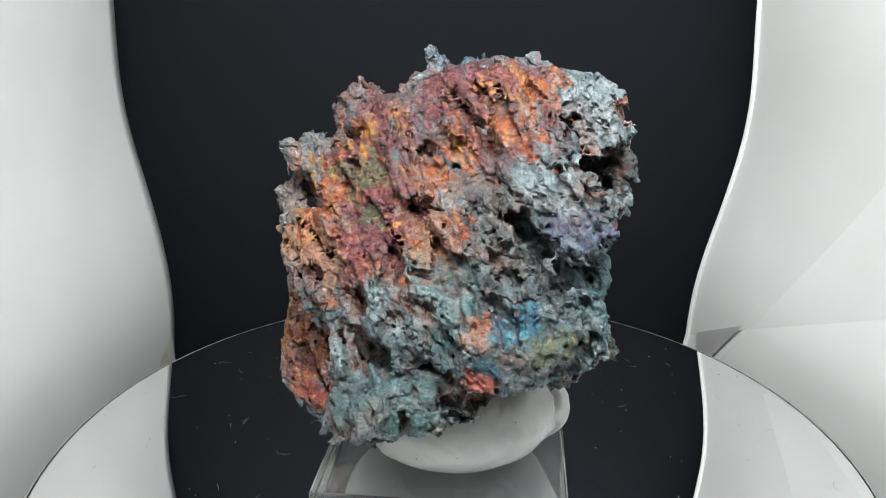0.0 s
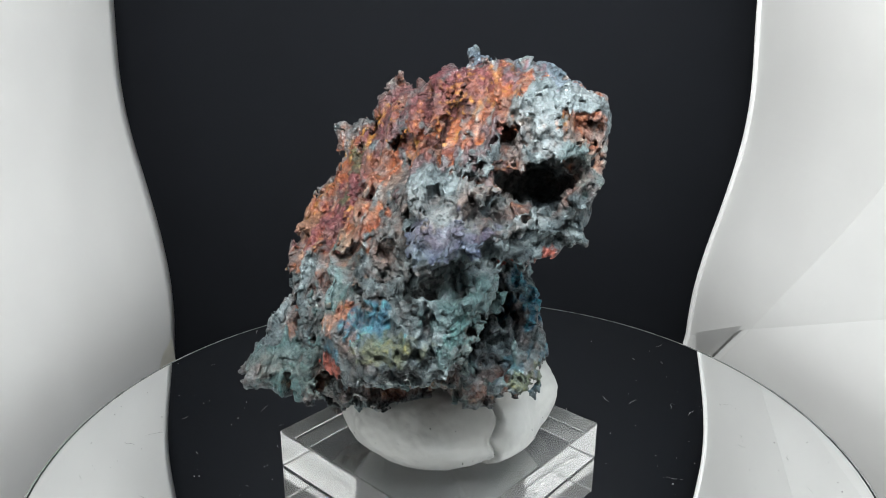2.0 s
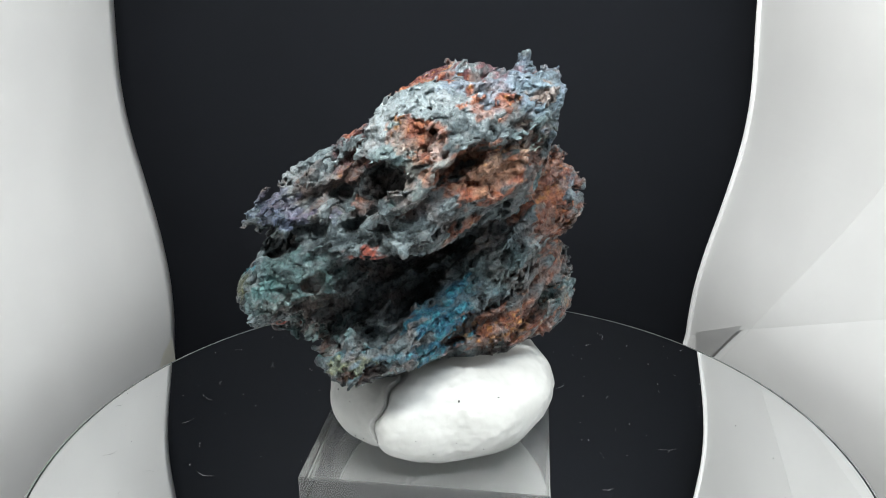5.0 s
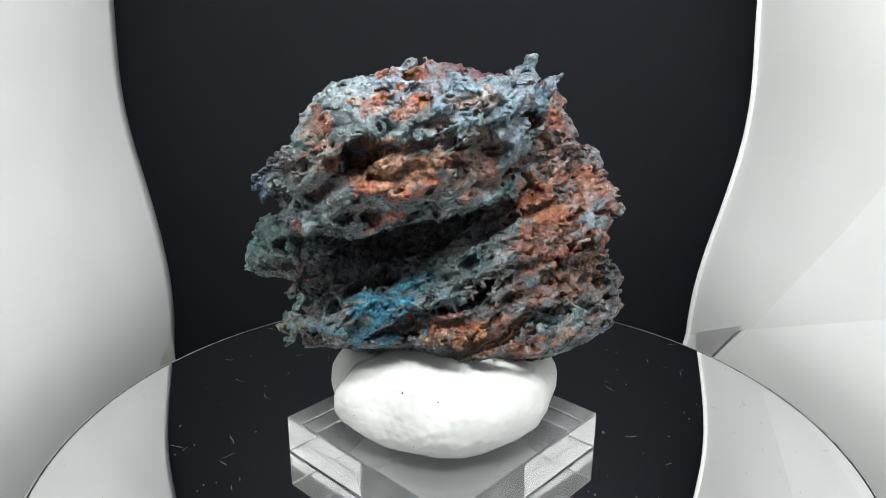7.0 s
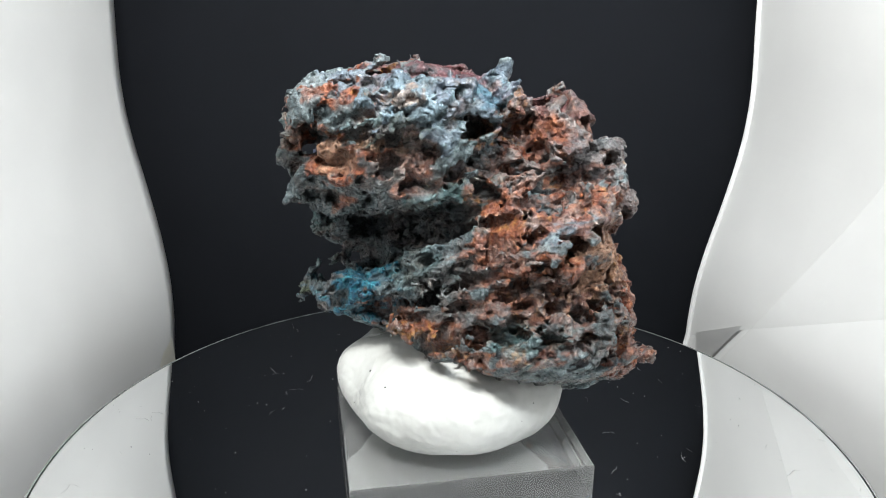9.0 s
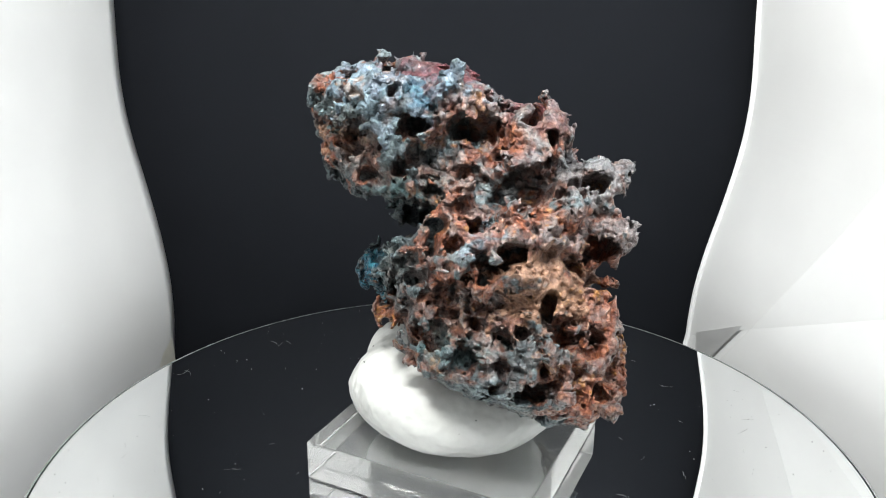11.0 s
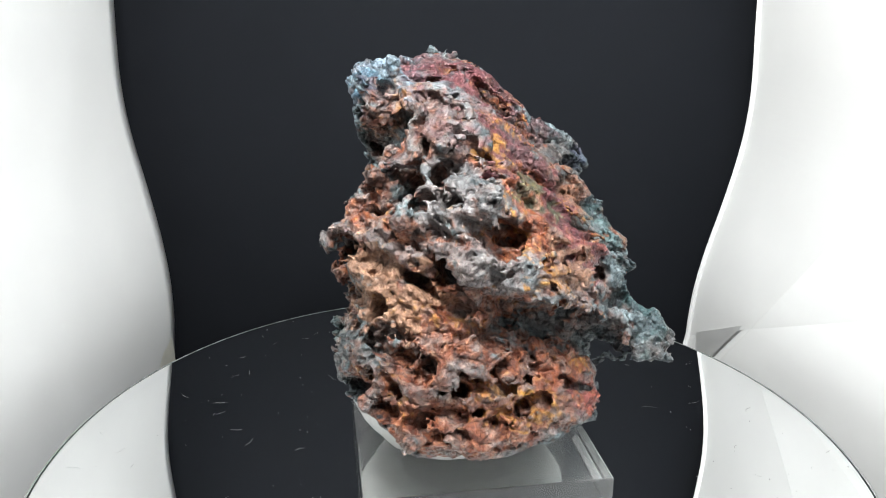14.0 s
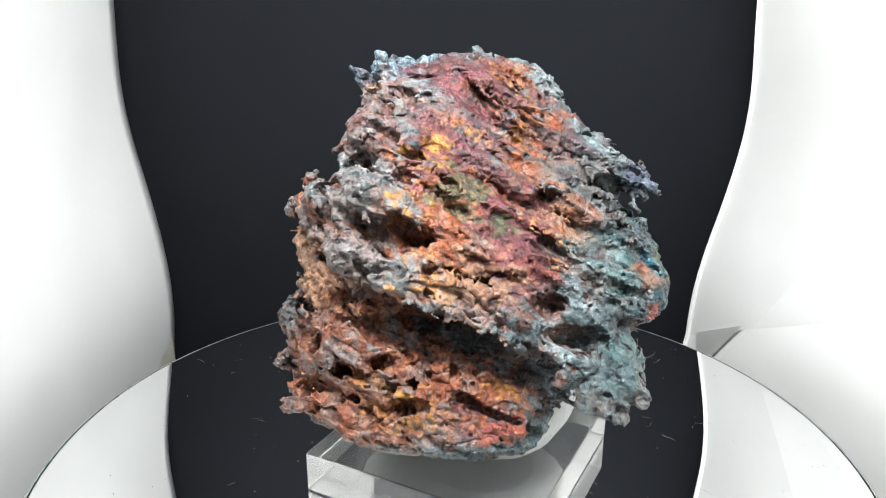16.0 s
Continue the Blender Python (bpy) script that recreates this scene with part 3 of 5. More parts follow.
def mineral_material():
    m, nodes, links, shader = material("carborundum_crust")

    def mask(key):
        a = nodes.new("ShaderNodeAttribute")
        a.attribute_name = key
        return a.outputs["Fac"]

    def mix(a, b, fac):
        x = nodes.new("ShaderNodeMix")
        x.data_type = "RGBA"
        links.new(fac, x.inputs["Factor"])
        links.new(a, x.inputs["A"])
        links.new(b, x.inputs["B"])
        return x.outputs["Result"]

    coarse = noise_tex(nodes, links, 330, 6, 0.65)
    fine = noise_tex(nodes, links, 2200, 4, 0.6)
    tint = noise_tex(nodes, links, 120, 3, 0.5)
    mid = noise_tex(nodes, links, 750, 5, 0.7)

    blotch = noise_tex(nodes, links, 480, 4, 0.7)

    def broken(key):
        """A stain that the grain of the crust breaks up."""
        f = nodes.new("ShaderNodeMath")
        f.operation = "MULTIPLY"
        links.new(mask(key), f.inputs[0])
        links.new(part_of(blotch, 0.32, 0.48), f.inputs[1])
        return f.outputs[0]

    def shades(source, *stops):
        return ramp(nodes, links, source.outputs[0], stops).outputs[0]

    def part_of(source, a, b):
        f = nodes.new("ShaderNodeMapRange")
        f.inputs["From Min"].default_value, f.inputs["From Max"].default_value = a, b
        links.new(source.outputs[0], f.inputs["Value"])
        return f.outputs[0]

    colour = shades(coarse, (0.31, (0.009, 0.012, 0.014)), (0.43, (0.034, 0.046, 0.051)), (0.55, (0.076, 0.101, 0.110)), (0.72, (0.23, 0.28, 0.295)))
    colour = mix(colour, shades(mid, (0.35, (0.034, 0.028, 0.028)), (0.65, (0.20, 0.155, 0.14))), part_of(tint, 0.48, 0.72))
    colour = mix(colour, shades(mid, (0.3, (0.09, 0.12, 0.13)), (0.7, (0.34, 0.40, 0.42))), broken("frost"))
    colour = mix(colour, shades(mid, (0.3, (0.045, 0.06, 0.085)), (0.7, (0.23, 0.30, 0.38))), broken("sky"))
    colour = mix(colour, shades(mid, (0.3, (0.018, 0.022, 0.06)), (0.7, (0.08, 0.10, 0.20))), broken("violet"))
    orange = shades(mid, (0.30, (0.032, 0.009, 0.007)), (0.48, (0.175, 0.047, 0.021)), (0.70, (0.38, 0.135, 0.052)))
    brown = shades(mid, (0.30, (0.038, 0.023, 0.021)), (0.50, (0.165, 0.092, 0.073)), (0.72, (0.40, 0.265, 0.21)))
    colour = mix(colour, mix(orange, brown, part_of(coarse, 0.45, 0.60)), mask("rust"))
    colour = mix(colour, shades(mid, (0.3, (0.020, 0.009, 0.011)), (0.5, (0.085, 0.035, 0.040)), (0.72, (0.175, 0.085, 0.088))), broken("mauve"))
    colour = mix(colour, shades(mid, (0.3, (0.045, 0.042, 0.043)), (0.7, (0.23, 0.225, 0.23))), broken("ash"))
    colour = mix(colour, shades(mid, (0.3, (0.022, 0.010, 0.014)), (0.52, (0.12, 0.030, 0.036)), (0.72, (0.25, 0.095, 0.10))), broken("crimson"))
    colour = mix(colour, shades(mid, (0.3, (0.11, 0.056, 0.036)), (0.7, (0.37, 0.215, 0.14))), mask("tan"))
    colour = mix(colour, shades(mid, (0.3, (0.02, 0.06, 0.065)), (0.7, (0.075, 0.20, 0.195))), broken("teal"))
    colour = mix(colour, shades(mid, (0.3, (0.005, 0.018, 0.05)), (0.5, (0.010, 0.085, 0.135)), (0.7, (0.05, 0.28, 0.33))), broken("azure"))
    colour = mix(colour, shades(mid, (0.3, (0.02, 0.028, 0.022)), (0.55, (0.075, 0.085, 0.045)), (0.75, (0.27, 0.25, 0.06))), broken("moss"))
    colour = mix(colour, shades(mid, (0.3, (0.15, 0.055, 0.013)), (0.7, (0.46, 0.235, 0.045))), broken("gold"))
    colour = mix(colour, shades(mid, (0.3, (0.09, 0.022, 0.020)), (0.7, (0.40, 0.10, 0.065))), broken("red"))
    links.new(colour, shader.inputs["Base Color"])
    links.new(shades(fine, (0.3, (0.18,) * 3), (0.7, (0.46,) * 3)), shader.inputs["Roughness"])
    shader.inputs["Metallic"].default_value = 0.32
    b = bump(nodes, links, mid.outputs[0], 0.9, 0.75 * MM)
    b2 = bump(nodes, links, fine.outputs[0], 0.8, 0.2 * MM, b.outputs[0])
    links.new(b2.outputs[0], shader.inputs["Normal"])
    return m


# the flat rusty face, where the plates lie smooth
CALM_AT, CALM_SIZE = np.array((-15, -9, 53), np.float32), np.array((12, 11, 9), np.float32)
# the face that is eaten through with holes
POROUS_AT, POROUS_SIZE = np.array((-12, 15, 50), np.float32), np.array((14, 8, 22), np.float32)
PITS, HOLLOWS, RIBS, SPIKES, STAINS = [], [], [], [], []


def long_pit(c, long, wide):
    PITS.append((c, long, wide))


def hollow(a, b, r):
    HOLLOWS.append((a, b, r))


def rib(a, b, r):
    RIBS.append((a, b, r))


def horn(tip, root, r):
    SPIKES.append((tip, root, r))


def stain(key, c, r, much):
    STAINS.append((key, c, r, much))


# clefts and hollows drawn out along the grain
long_pit((15, -1.5, 42.5), 11, 5.0)
long_pit((16.5, -5, 41.0), 9, 4.4)
long_pit((12.5, 3.5, 44.6), 9, 4.4)
long_pit((9.5, 7, 46), 9, 3.5)
long_pit((19, -9, 40), 7, 3.0)
long_pit((6, 13, 47), 6, 2.0)
long_pit((-25, -3, 37.0), 8, 3.6)
long_pit((-21.5, -11, 34.5), 9, 4.0)
long_pit((-17, -18, 31), 8, 3.6)
long_pit((-14, -23, 27.5), 6, 2.8)
long_pit((22.5, -10.5, 56.5), 4.5, 3.3)
long_pit((19, -25, 46.8), 3.4, 3.0)
long_pit((19.5, -17.9, 36.2), 5, 3.6)
long_pit((18.5, -11.4, 43.8), 6, 3.4)
long_pit((21.5, -15.7, 56.2), 3.4, 2.5)
long_pit((6, -27.5, 28.5), 6, 3.6)
long_pit((-1, -28, 26.5), 5, 3.0)
long_pit((14, -25, 29), 6, 3.2)
long_pit((15, -2, 40.5), 4, 2.2)
long_pit((8, -25.5, 47.5), 5, 1.3)
long_pit((11.5, -25.5, 50), 6, 1.2)
long_pit((19, -22, 53.5), 4, 1.3)
long_pit((24, 3.2, 57.6), 4.5, 2.4)
long_pit((20, 8.0, 57.2), 4.0, 2.2)
long_pit((21.5, 2.2, 49.5), 3.4, 1.7)
long_pit((16, 6.6, 50), 3.6, 1.8)
long_pit((10.6, 13, 55), 3.6, 1.9)
long_pit((16.4, 10.2, 61.5), 3.4, 1.7)
long_pit((-4, 14, 60), 4.5, 3.2)
long_pit((14, 11, 67.3), 3, 1.5)
long_pit((-8.5, 17.6, 53), 4, 1.6)
long_pit((0.4, 15.4, 40), 4.5, 1.7)
long_pit((20.2, -21, 36.5), 4.5, 3.4)
long_pit((19.8, -12, 40), 5, 3.2)
long_pit((22, -20, 54.6), 2.6, 1.7)
long_pit((19.6, -10, 34), 4, 2.4)
long_pit((-17.5, 14, 54.8), 3.4, 2.3)
long_pit((-9.5, 12.8, 61), 3.6, 2.5)
long_pit((-1.8, 14.5, 59), 3.6, 2.3)
long_pit((-4.5, 12.8, 65.5), 3.0, 1.8)
long_pit((8, 14, 59), 4, 2.2)
long_pit((-25, 10, 45.6), 3.0, 2.0)
long_pit((-22.5, 15.5, 35), 4.2, 2.0)
long_pit((-8.3, 19, 42.6), 3, 1.6)
long_pit((-20.5, 19, 27.6), 5, 1.7)
long_pit((-27, -0.6, 49.8), 4.2, 2.2)
long_pit((-29.5, 7, 28), 2.4, 1.3)
long_pit((-28.6, 3.8, 30.3), 2, 1.3)
long_pit((-27.4, -2.6, 28.4), 2.2, 1.3)
long_pit((23.5, 4, 58.2), 4.5, 2.2)
# horns that stand out of the outline
horn((-3.4, 12.0, 71.2), (1, 9, 65), 2.0)
horn((-4.2, 15.9, 69.2), (0, 10.5, 64), 2.0)
horn((-27.2, 2.8, 56.4), (-22, 1.5, 51), 1.9)
horn((-15.6, 4.7, 66.4), (-12, 2.5, 59), 2.3)
horn((6.2, 0.7, 72.4), (7, -1.5, 67), 1.8)
horn((-15.6, -32.4, 24.1), (-10, -24, 31), 3.0)
horn((16.4, -29.6, 49.3), (13, -22, 54), 2.2)
horn((-30.2, 13.6, 23.4), (-24, 10, 25), 2.4)
horn((-14.1, 22.2, 48.0), (-12, 16, 46), 2.0)
horn((-17.8, 21.4, 32.0), (-15, 16, 31), 2.0)
# horns of the rusty front with its slanting ribs
horn((-15.0, 2.9, 66.0), (-14.2, 2.4, 61.2), 3.0)
horn((-27.3, 2.5, 56.9), (-23.6, 2.6, 53.6), 2.4)
horn((-18.1, -2.1, 59.4), (-16.0, -2.3, 56.6), 2.0)
# horns of the corner with upright ribs
horn((-12.5, -34.3, 25.7), (-10.9, -30.9, 27.0), 2.8)
horn((26.6, -6.0, 48.2), (23.8, -6.7, 50.0), 2.0)
# horns of the striped flank
horn((-20.1, 12.9, 59.2), (-17.9, 12.1, 55.9), 2.4)
horn((-15.0, 7.4, 66.1), (-13.8, 7.3, 62.0), 2.8)
horn((-4.0, 10.9, 71.0), (-2.9, 10.6, 68.0), 2.3)
horn((-25.0, 19.1, 27.1), (-22.0, 16.7, 26.9), 2.4)
# horns of the spongy end
horn((-16.0, 5.4, 66.1), (-16.4, 5.8, 62.5), 2.8)
horn((-27.3, 1.8, 56.9), (-25.0, 3.0, 54.9), 2.8)
horn((-30.3, 3.8, 47.7), (-27.1, 4.8, 47.4), 2.4)
# horns of the ledge over the rusty foot
horn((-17.0, -31.4, 24.9), (-14.5, -27.7, 26.8), 2.4)
horn((14.1, -28.3, 50.4), (15.3, -25.5, 52.2), 1.8)
horn((-15.7, 22.0, 49.3), (-15.4, 18.7, 49.3), 2.0)
# hollows of the rusty front with its slanting ribs
hollow((-0.6, -6.2, 66.1), (4.3, -12.4, 60.2), 1.0)
hollow((-3.9, -6.4, 62.7), (-1.3, -10.6, 58.6), 0.9)
hollow((5.9, -10.5, 63.5), (9.7, -16.2, 58.7), 1.1)
hollow((7.5, -22.3, 52.4), (13.5, -25.4, 46.0), 2.3)
hollow((7.7, -19.5, 51.5), (13.9, -22.7, 45.0), 2.0)
hollow((1.9, -18.4, 54.0), (4.3, -22.4, 51.2), 1.5)
hollow((4.9, -25.0, 46.6), (8.0, -26.9, 44.8), 1.6)
hollow((-12.8, -23.9, 34.6), (-8.6, -27.4, 32.5), 2.0)
hollow((-13.1, -21.5, 33.4), (-8.8, -25.1, 31.3), 1.7)
hollow((-14.1, -21.9, 36.7), (-12.1, -26.3, 32.8), 1.3)
hollow((11.9, -25.7, 46.9), (14.6, -27.3, 42.8), 1.8)
hollow((-8.7, -24.6, 38.8), (-6.0, -28.1, 37.1), 1.3)
hollow((-9.3, -2.3, 62.9), (-5.5, -8.6, 56.4), 0.8)
hollow((-18.8, 2.1, 58.4), (-14.3, -5.9, 54.8), 0.8)
hollow((1.9, -3.7, 69.1), (5.1, -9.3, 64.9), 0.8)
hollow((11.9, -4.2, 69.2), (15.5, -10.8, 63.7), 0.8)
hollow((-0.3, -24.1, 43.7), (2.4, -26.6, 43.1), 1.2)
hollow((-3.8, -30.1, 36.5), (-0.1, -30.3, 30.0), 1.0)
hollow((6.4, -29.2, 41.1), (7.4, -32.4, 37.9), 1.0)
hollow((-21.0, -10.0, 44.3), (-14.7, -19.2, 41.6), 0.9)
# hollows of the corner with upright ribs
hollow((24.1, -13.9, 57.5), (19.0, -5.1, 54.9), 3.6)
hollow((20.0, -16.1, 58.0), (16.9, -11.4, 56.6), 2.0)
hollow((22.0, -19.7, 54.4), (19.0, -15.1, 52.7), 2.0)
hollow((19.8, -18.0, 35.6), (16.9, -13.7, 33.0), 2.0)
hollow((8.0, -26.2, 48.3), (5.6, -23.6, 47.0), 1.3)
hollow((25.6, -11.6, 58.4), (22.1, -5.2, 56.6), 2.6)
hollow((12.5, 2.1, 40.4), (10.5, 5.4, 39.0), 1.4)
hollow((0.1, -24.6, 44.4), (-1.8, -22.7, 43.4), 1.0)
hollow((11.9, -25.8, 45.8), (18.2, -25.0, 48.1), 2.4)
hollow((10.1, -23.6, 44.6), (16.4, -22.7, 47.0), 2.0)
hollow((17.6, -6.9, 38.8), (19.7, -12.9, 34.4), 1.8)
hollow((11.6, -17.0, 58.4), (18.8, -25.8, 51.3), 0.9)
hollow((8.6, -22.6, 53.3), (12.2, -25.9, 47.6), 1.0)
hollow((17.4, -16.4, 57.7), (21.6, -21.4, 50.7), 1.2)
hollow((7.8, -5.5, 68.9), (14.7, -14.4, 60.7), 0.7)
hollow((14.3, -8.7, 67.1), (19.0, -14.0, 59.7), 0.9)
hollow((17.4, -7.7, 68.0), (21.3, -12.9, 60.6), 0.8)
hollow((0.6, -7.1, 66.0), (7.1, -14.6, 59.7), 0.8)
hollow((-5.3, -5.4, 62.7), (1.8, -13.4, 57.1), 0.7)
hollow((1.9, -17.9, 54.7), (7.9, -25.0, 50.2), 0.8)
hollow((17.1, -30.5, 37.2), (19.0, -18.1, 32.0), 1.0)
# hollows of the face with the blue crust
hollow((23.0, -16.4, 55.4), (16.1, -15.0, 53.4), 2.5)
hollow((25.9, -11.6, 58.1), (16.2, -9.0, 55.4), 3.6)
hollow((19.4, -25.7, 47.8), (12.9, -25.1, 45.5), 2.4)
hollow((22.9, -19.4, 50.4), (18.6, -18.7, 48.9), 1.6)
hollow((21.0, -12.4, 34.2), (16.0, -11.2, 31.6), 2.0)
hollow((20.4, -17.9, 32.0), (16.6, -17.2, 30.0), 1.5)
hollow((24.6, -15.3, 53.4), (20.6, -14.4, 52.2), 1.5)
hollow((13.3, -0.9, 41.1), (9.5, 0.4, 39.6), 1.5)
hollow((2.6, -11.1, 62.6), (0.0, -10.5, 62.1), 0.9)
hollow((21.2, -23.2, 39.8), (18.5, -22.9, 38.6), 1.0)
hollow((16.7, -20.6, 28.2), (14.2, -20.2, 26.8), 1.0)
hollow((20.1, -15.2, 44.3), (17.7, -9.8, 43.6), 2.2)
hollow((17.5, -14.7, 43.2), (15.1, -9.2, 42.6), 1.9)
hollow((18.2, -21.4, 34.9), (18.7, -15.9, 36.0), 3.0)
hollow((14.8, -20.9, 33.2), (15.2, -15.2, 34.3), 2.5)
hollow((18.0, -9.8, 36.8), (13.8, -4.5, 40.6), 3.8)
hollow((13.6, -8.6, 34.8), (9.4, -3.2, 38.8), 3.2)
hollow((24.8, -0.1, 61.3), (20.4, 6.8, 60.8), 1.3)
hollow((14.0, -17.6, 57.8), (18.6, -16.9, 56.6), 1.0)
hollow((25.7, -8.3, 60.0), (26.5, -6.3, 57.9), 1.0)
# hollows of the overhanging head
hollow((16.9, -10.9, 42.4), (6.7, 2.2, 44.6), 4.2)
hollow((12.8, -14.1, 40.5), (2.2, -0.3, 42.9), 3.6)
hollow((18.7, -13.7, 35.9), (14.2, -6.5, 41.0), 3.4)
hollow((15.5, -16.3, 34.2), (10.8, -8.9, 39.4), 2.9)
hollow((20.3, -22.2, 47.4), (25.4, -9.9, 53.9), 2.0)
hollow((18.5, -23.9, 46.6), (23.4, -11.5, 53.2), 1.7)
hollow((25.3, -4.6, 62.5), (25.2, -2.8, 63.3), 1.6)
hollow((25.2, -1.2, 58.5), (22.0, 3.4, 60.0), 2.0)
hollow((23.1, -2.7, 57.9), (19.9, 2.1, 59.4), 1.7)
hollow((21.1, 4.2, 67.0), (19.2, 5.2, 67.5), 1.4)
hollow((21.1, 6.0, 59.2), (18.1, 9.4, 61.1), 1.2)
hollow((19.5, 7.5, 63.3), (13.7, 12.0, 65.1), 1.1)
hollow((24.0, -3.3, 49.9), (20.1, 3.5, 51.9), 1.2)
hollow((7.5, 6.6, 43.6), (1.2, 8.8, 46.6), 1.6)
hollow((-0.8, 15.9, 38.0), (-11.6, 18.9, 40.0), 1.4)
hollow((8.4, 8.3, 34.5), (3.7, 11.8, 34.9), 1.2)
hollow((4.8, 12.1, 41.0), (-4.7, 18.2, 45.7), 1.2)
hollow((1.6, 12.1, 51.0), (-3.4, 13.7, 51.4), 1.3)
hollow((3.0, 14.5, 31.4), (-6.3, 19.5, 31.9), 0.9)
hollow((11.2, 5.9, 27.8), (6.6, 11.4, 30.1), 0.9)
hollow((-5.5, 15.8, 52.1), (-10.2, 14.1, 50.8), 1.8)
hollow((21.3, -12.3, 33.4), (17.2, -15.7, 31.0), 2.0)
hollow((21.5, -18.2, 42.0), (17.8, -21.5, 40.3), 1.8)
hollow((8.9, 9.3, 41.8), (6.0, 7.8, 40.6), 1.2)
# hollows of the striped flank
hollow((10.7, -1.6, 43.0), (2.4, 10.2, 49.8), 3.6)
hollow((9.2, -5.8, 41.6), (0.4, 6.2, 48.5), 3.1)
hollow((18.1, 8.4, 65.7), (16.0, 8.3, 67.5), 1.2)
hollow((14.3, 11.4, 65.2), (12.7, 12.6, 66.8), 1.2)
hollow((15.2, 11.3, 59.4), (9.9, 13.7, 61.8), 1.8)
hollow((10.6, 11.3, 52.5), (6.4, 12.8, 54.5), 1.2)
hollow((-1.3, 13.6, 55.6), (-6.1, 14.4, 53.6), 1.4)
hollow((-1.6, 15.7, 41.4), (-8.6, 19.8, 45.3), 1.6)
hollow((-9.2, 18.0, 39.3), (-14.8, 19.7, 41.8), 1.2)
hollow((8.7, 7.8, 36.5), (3.6, 12.9, 40.3), 1.0)
hollow((1.6, 15.0, 32.5), (-5.6, 17.9, 34.3), 1.0)
hollow((-7.3, 20.4, 29.4), (-14.7, 21.4, 30.4), 1.0)
hollow((7.2, 10.9, 29.8), (2.4, 14.8, 31.6), 1.0)
hollow((23.4, 3.8, 61.0), (21.8, -2.2, 59.8), 2.2)
hollow((21.0, 2.7, 51.4), (20.0, -1.0, 50.3), 1.4)
hollow((-3.6, 14.8, 62.2), (-7.9, 7.3, 60.6), 3.0)
hollow((-7.8, 13.4, 59.0), (-10.8, 8.5, 57.8), 2.0)
hollow((-6.3, 16.8, 50.6), (-8.2, 13.7, 49.6), 1.3)
hollow((20.3, -7.3, 34.1), (19.2, -11.4, 32.4), 1.6)
hollow((22.7, -11.8, 29.7), (21.9, -15.1, 28.2), 1.3)
hollow((-13.0, 20.2, 35.8), (-14.8, 17.6, 34.5), 1.2)
# hollows of the spongy end
hollow((-0.8, 15.1, 63.1), (2.3, 10.4, 62.1), 2.0)
hollow((-7.2, 13.5, 62.7), (-3.5, 7.1, 61.4), 2.6)
hollow((-2.6, 14.3, 53.4), (0.5, 9.5, 51.9), 2.0)
hollow((-17.3, 17.4, 53.0), (-15.1, 12.9, 51.5), 1.8)
hollow((-18.6, 12.0, 57.4), (-16.9, 8.2, 56.4), 1.5)
hollow((-7.4, 19.8, 48.0), (-5.4, 16.6, 46.7), 1.4)
hollow((-25.3, 8.2, 46.4), (-22.9, 1.6, 43.9), 2.6)
hollow((-10.4, 21.7, 31.7), (-7.8, 17.3, 29.1), 2.0)
hollow((-4.6, 18.5, 24.0), (-2.9, 15.9, 22.3), 1.2)
hollow((-15.9, 20.2, 35.0), (-14.4, 17.4, 33.4), 1.2)
hollow((1.7, 15.0, 36.1), (3.8, 11.9, 34.5), 1.4)
hollow((-7.4, 18.2, 40.5), (-5.4, 15.0, 39.0), 1.4)
hollow((2.9, 14.2, 56.7), (5.0, 11.1, 55.9), 1.3)
hollow((6.2, 9.0, 69.5), (8.3, 5.9, 69.1), 1.3)
hollow((-1.8, 13.4, 68.5), (0.1, 10.5, 68.0), 1.2)
hollow((-19.1, 21.0, 28.6), (-17.5, 17.9, 26.6), 1.4)
hollow((0.2, 17.2, 31.6), (2.0, 14.6, 30.1), 1.2)
hollow((-15.9, 21.7, 31.5), (-14.5, 19.2, 30.0), 1.1)
hollow((-26.3, 12.9, 32.2), (-25.3, 10.3, 30.7), 1.1)
hollow((-11.2, 19.9, 36.8), (-9.6, 17.1, 35.4), 1.2)
hollow((10.3, 13.6, 62.7), (10.8, 12.8, 57.4), 2.5)
hollow((12.2, 11.0, 62.1), (12.8, 10.3, 56.7), 2.1)
hollow((-9.9, 14.6, 55.4), (-12.8, 18.2, 51.9), 2.9)
hollow((-8.1, 11.5, 54.4), (-11.1, 15.0, 50.8), 2.5)
hollow((-11.1, 20.0, 45.7), (-13.9, 19.9, 45.4), 2.6)
hollow((-9.6, 17.3, 44.5), (-12.4, 17.2, 44.2), 2.2)
hollow((-19.9, 17.1, 35.0), (-24.1, 12.9, 34.0), 2.1)
hollow((-18.9, 14.8, 33.8), (-23.2, 10.7, 32.8), 1.8)
hollow((-22.4, 17.1, 27.2), (-26.0, 15.2, 24.4), 1.8)
hollow((-23.2, 10.5, 51.6), (-24.7, 7.8, 50.7), 1.3)
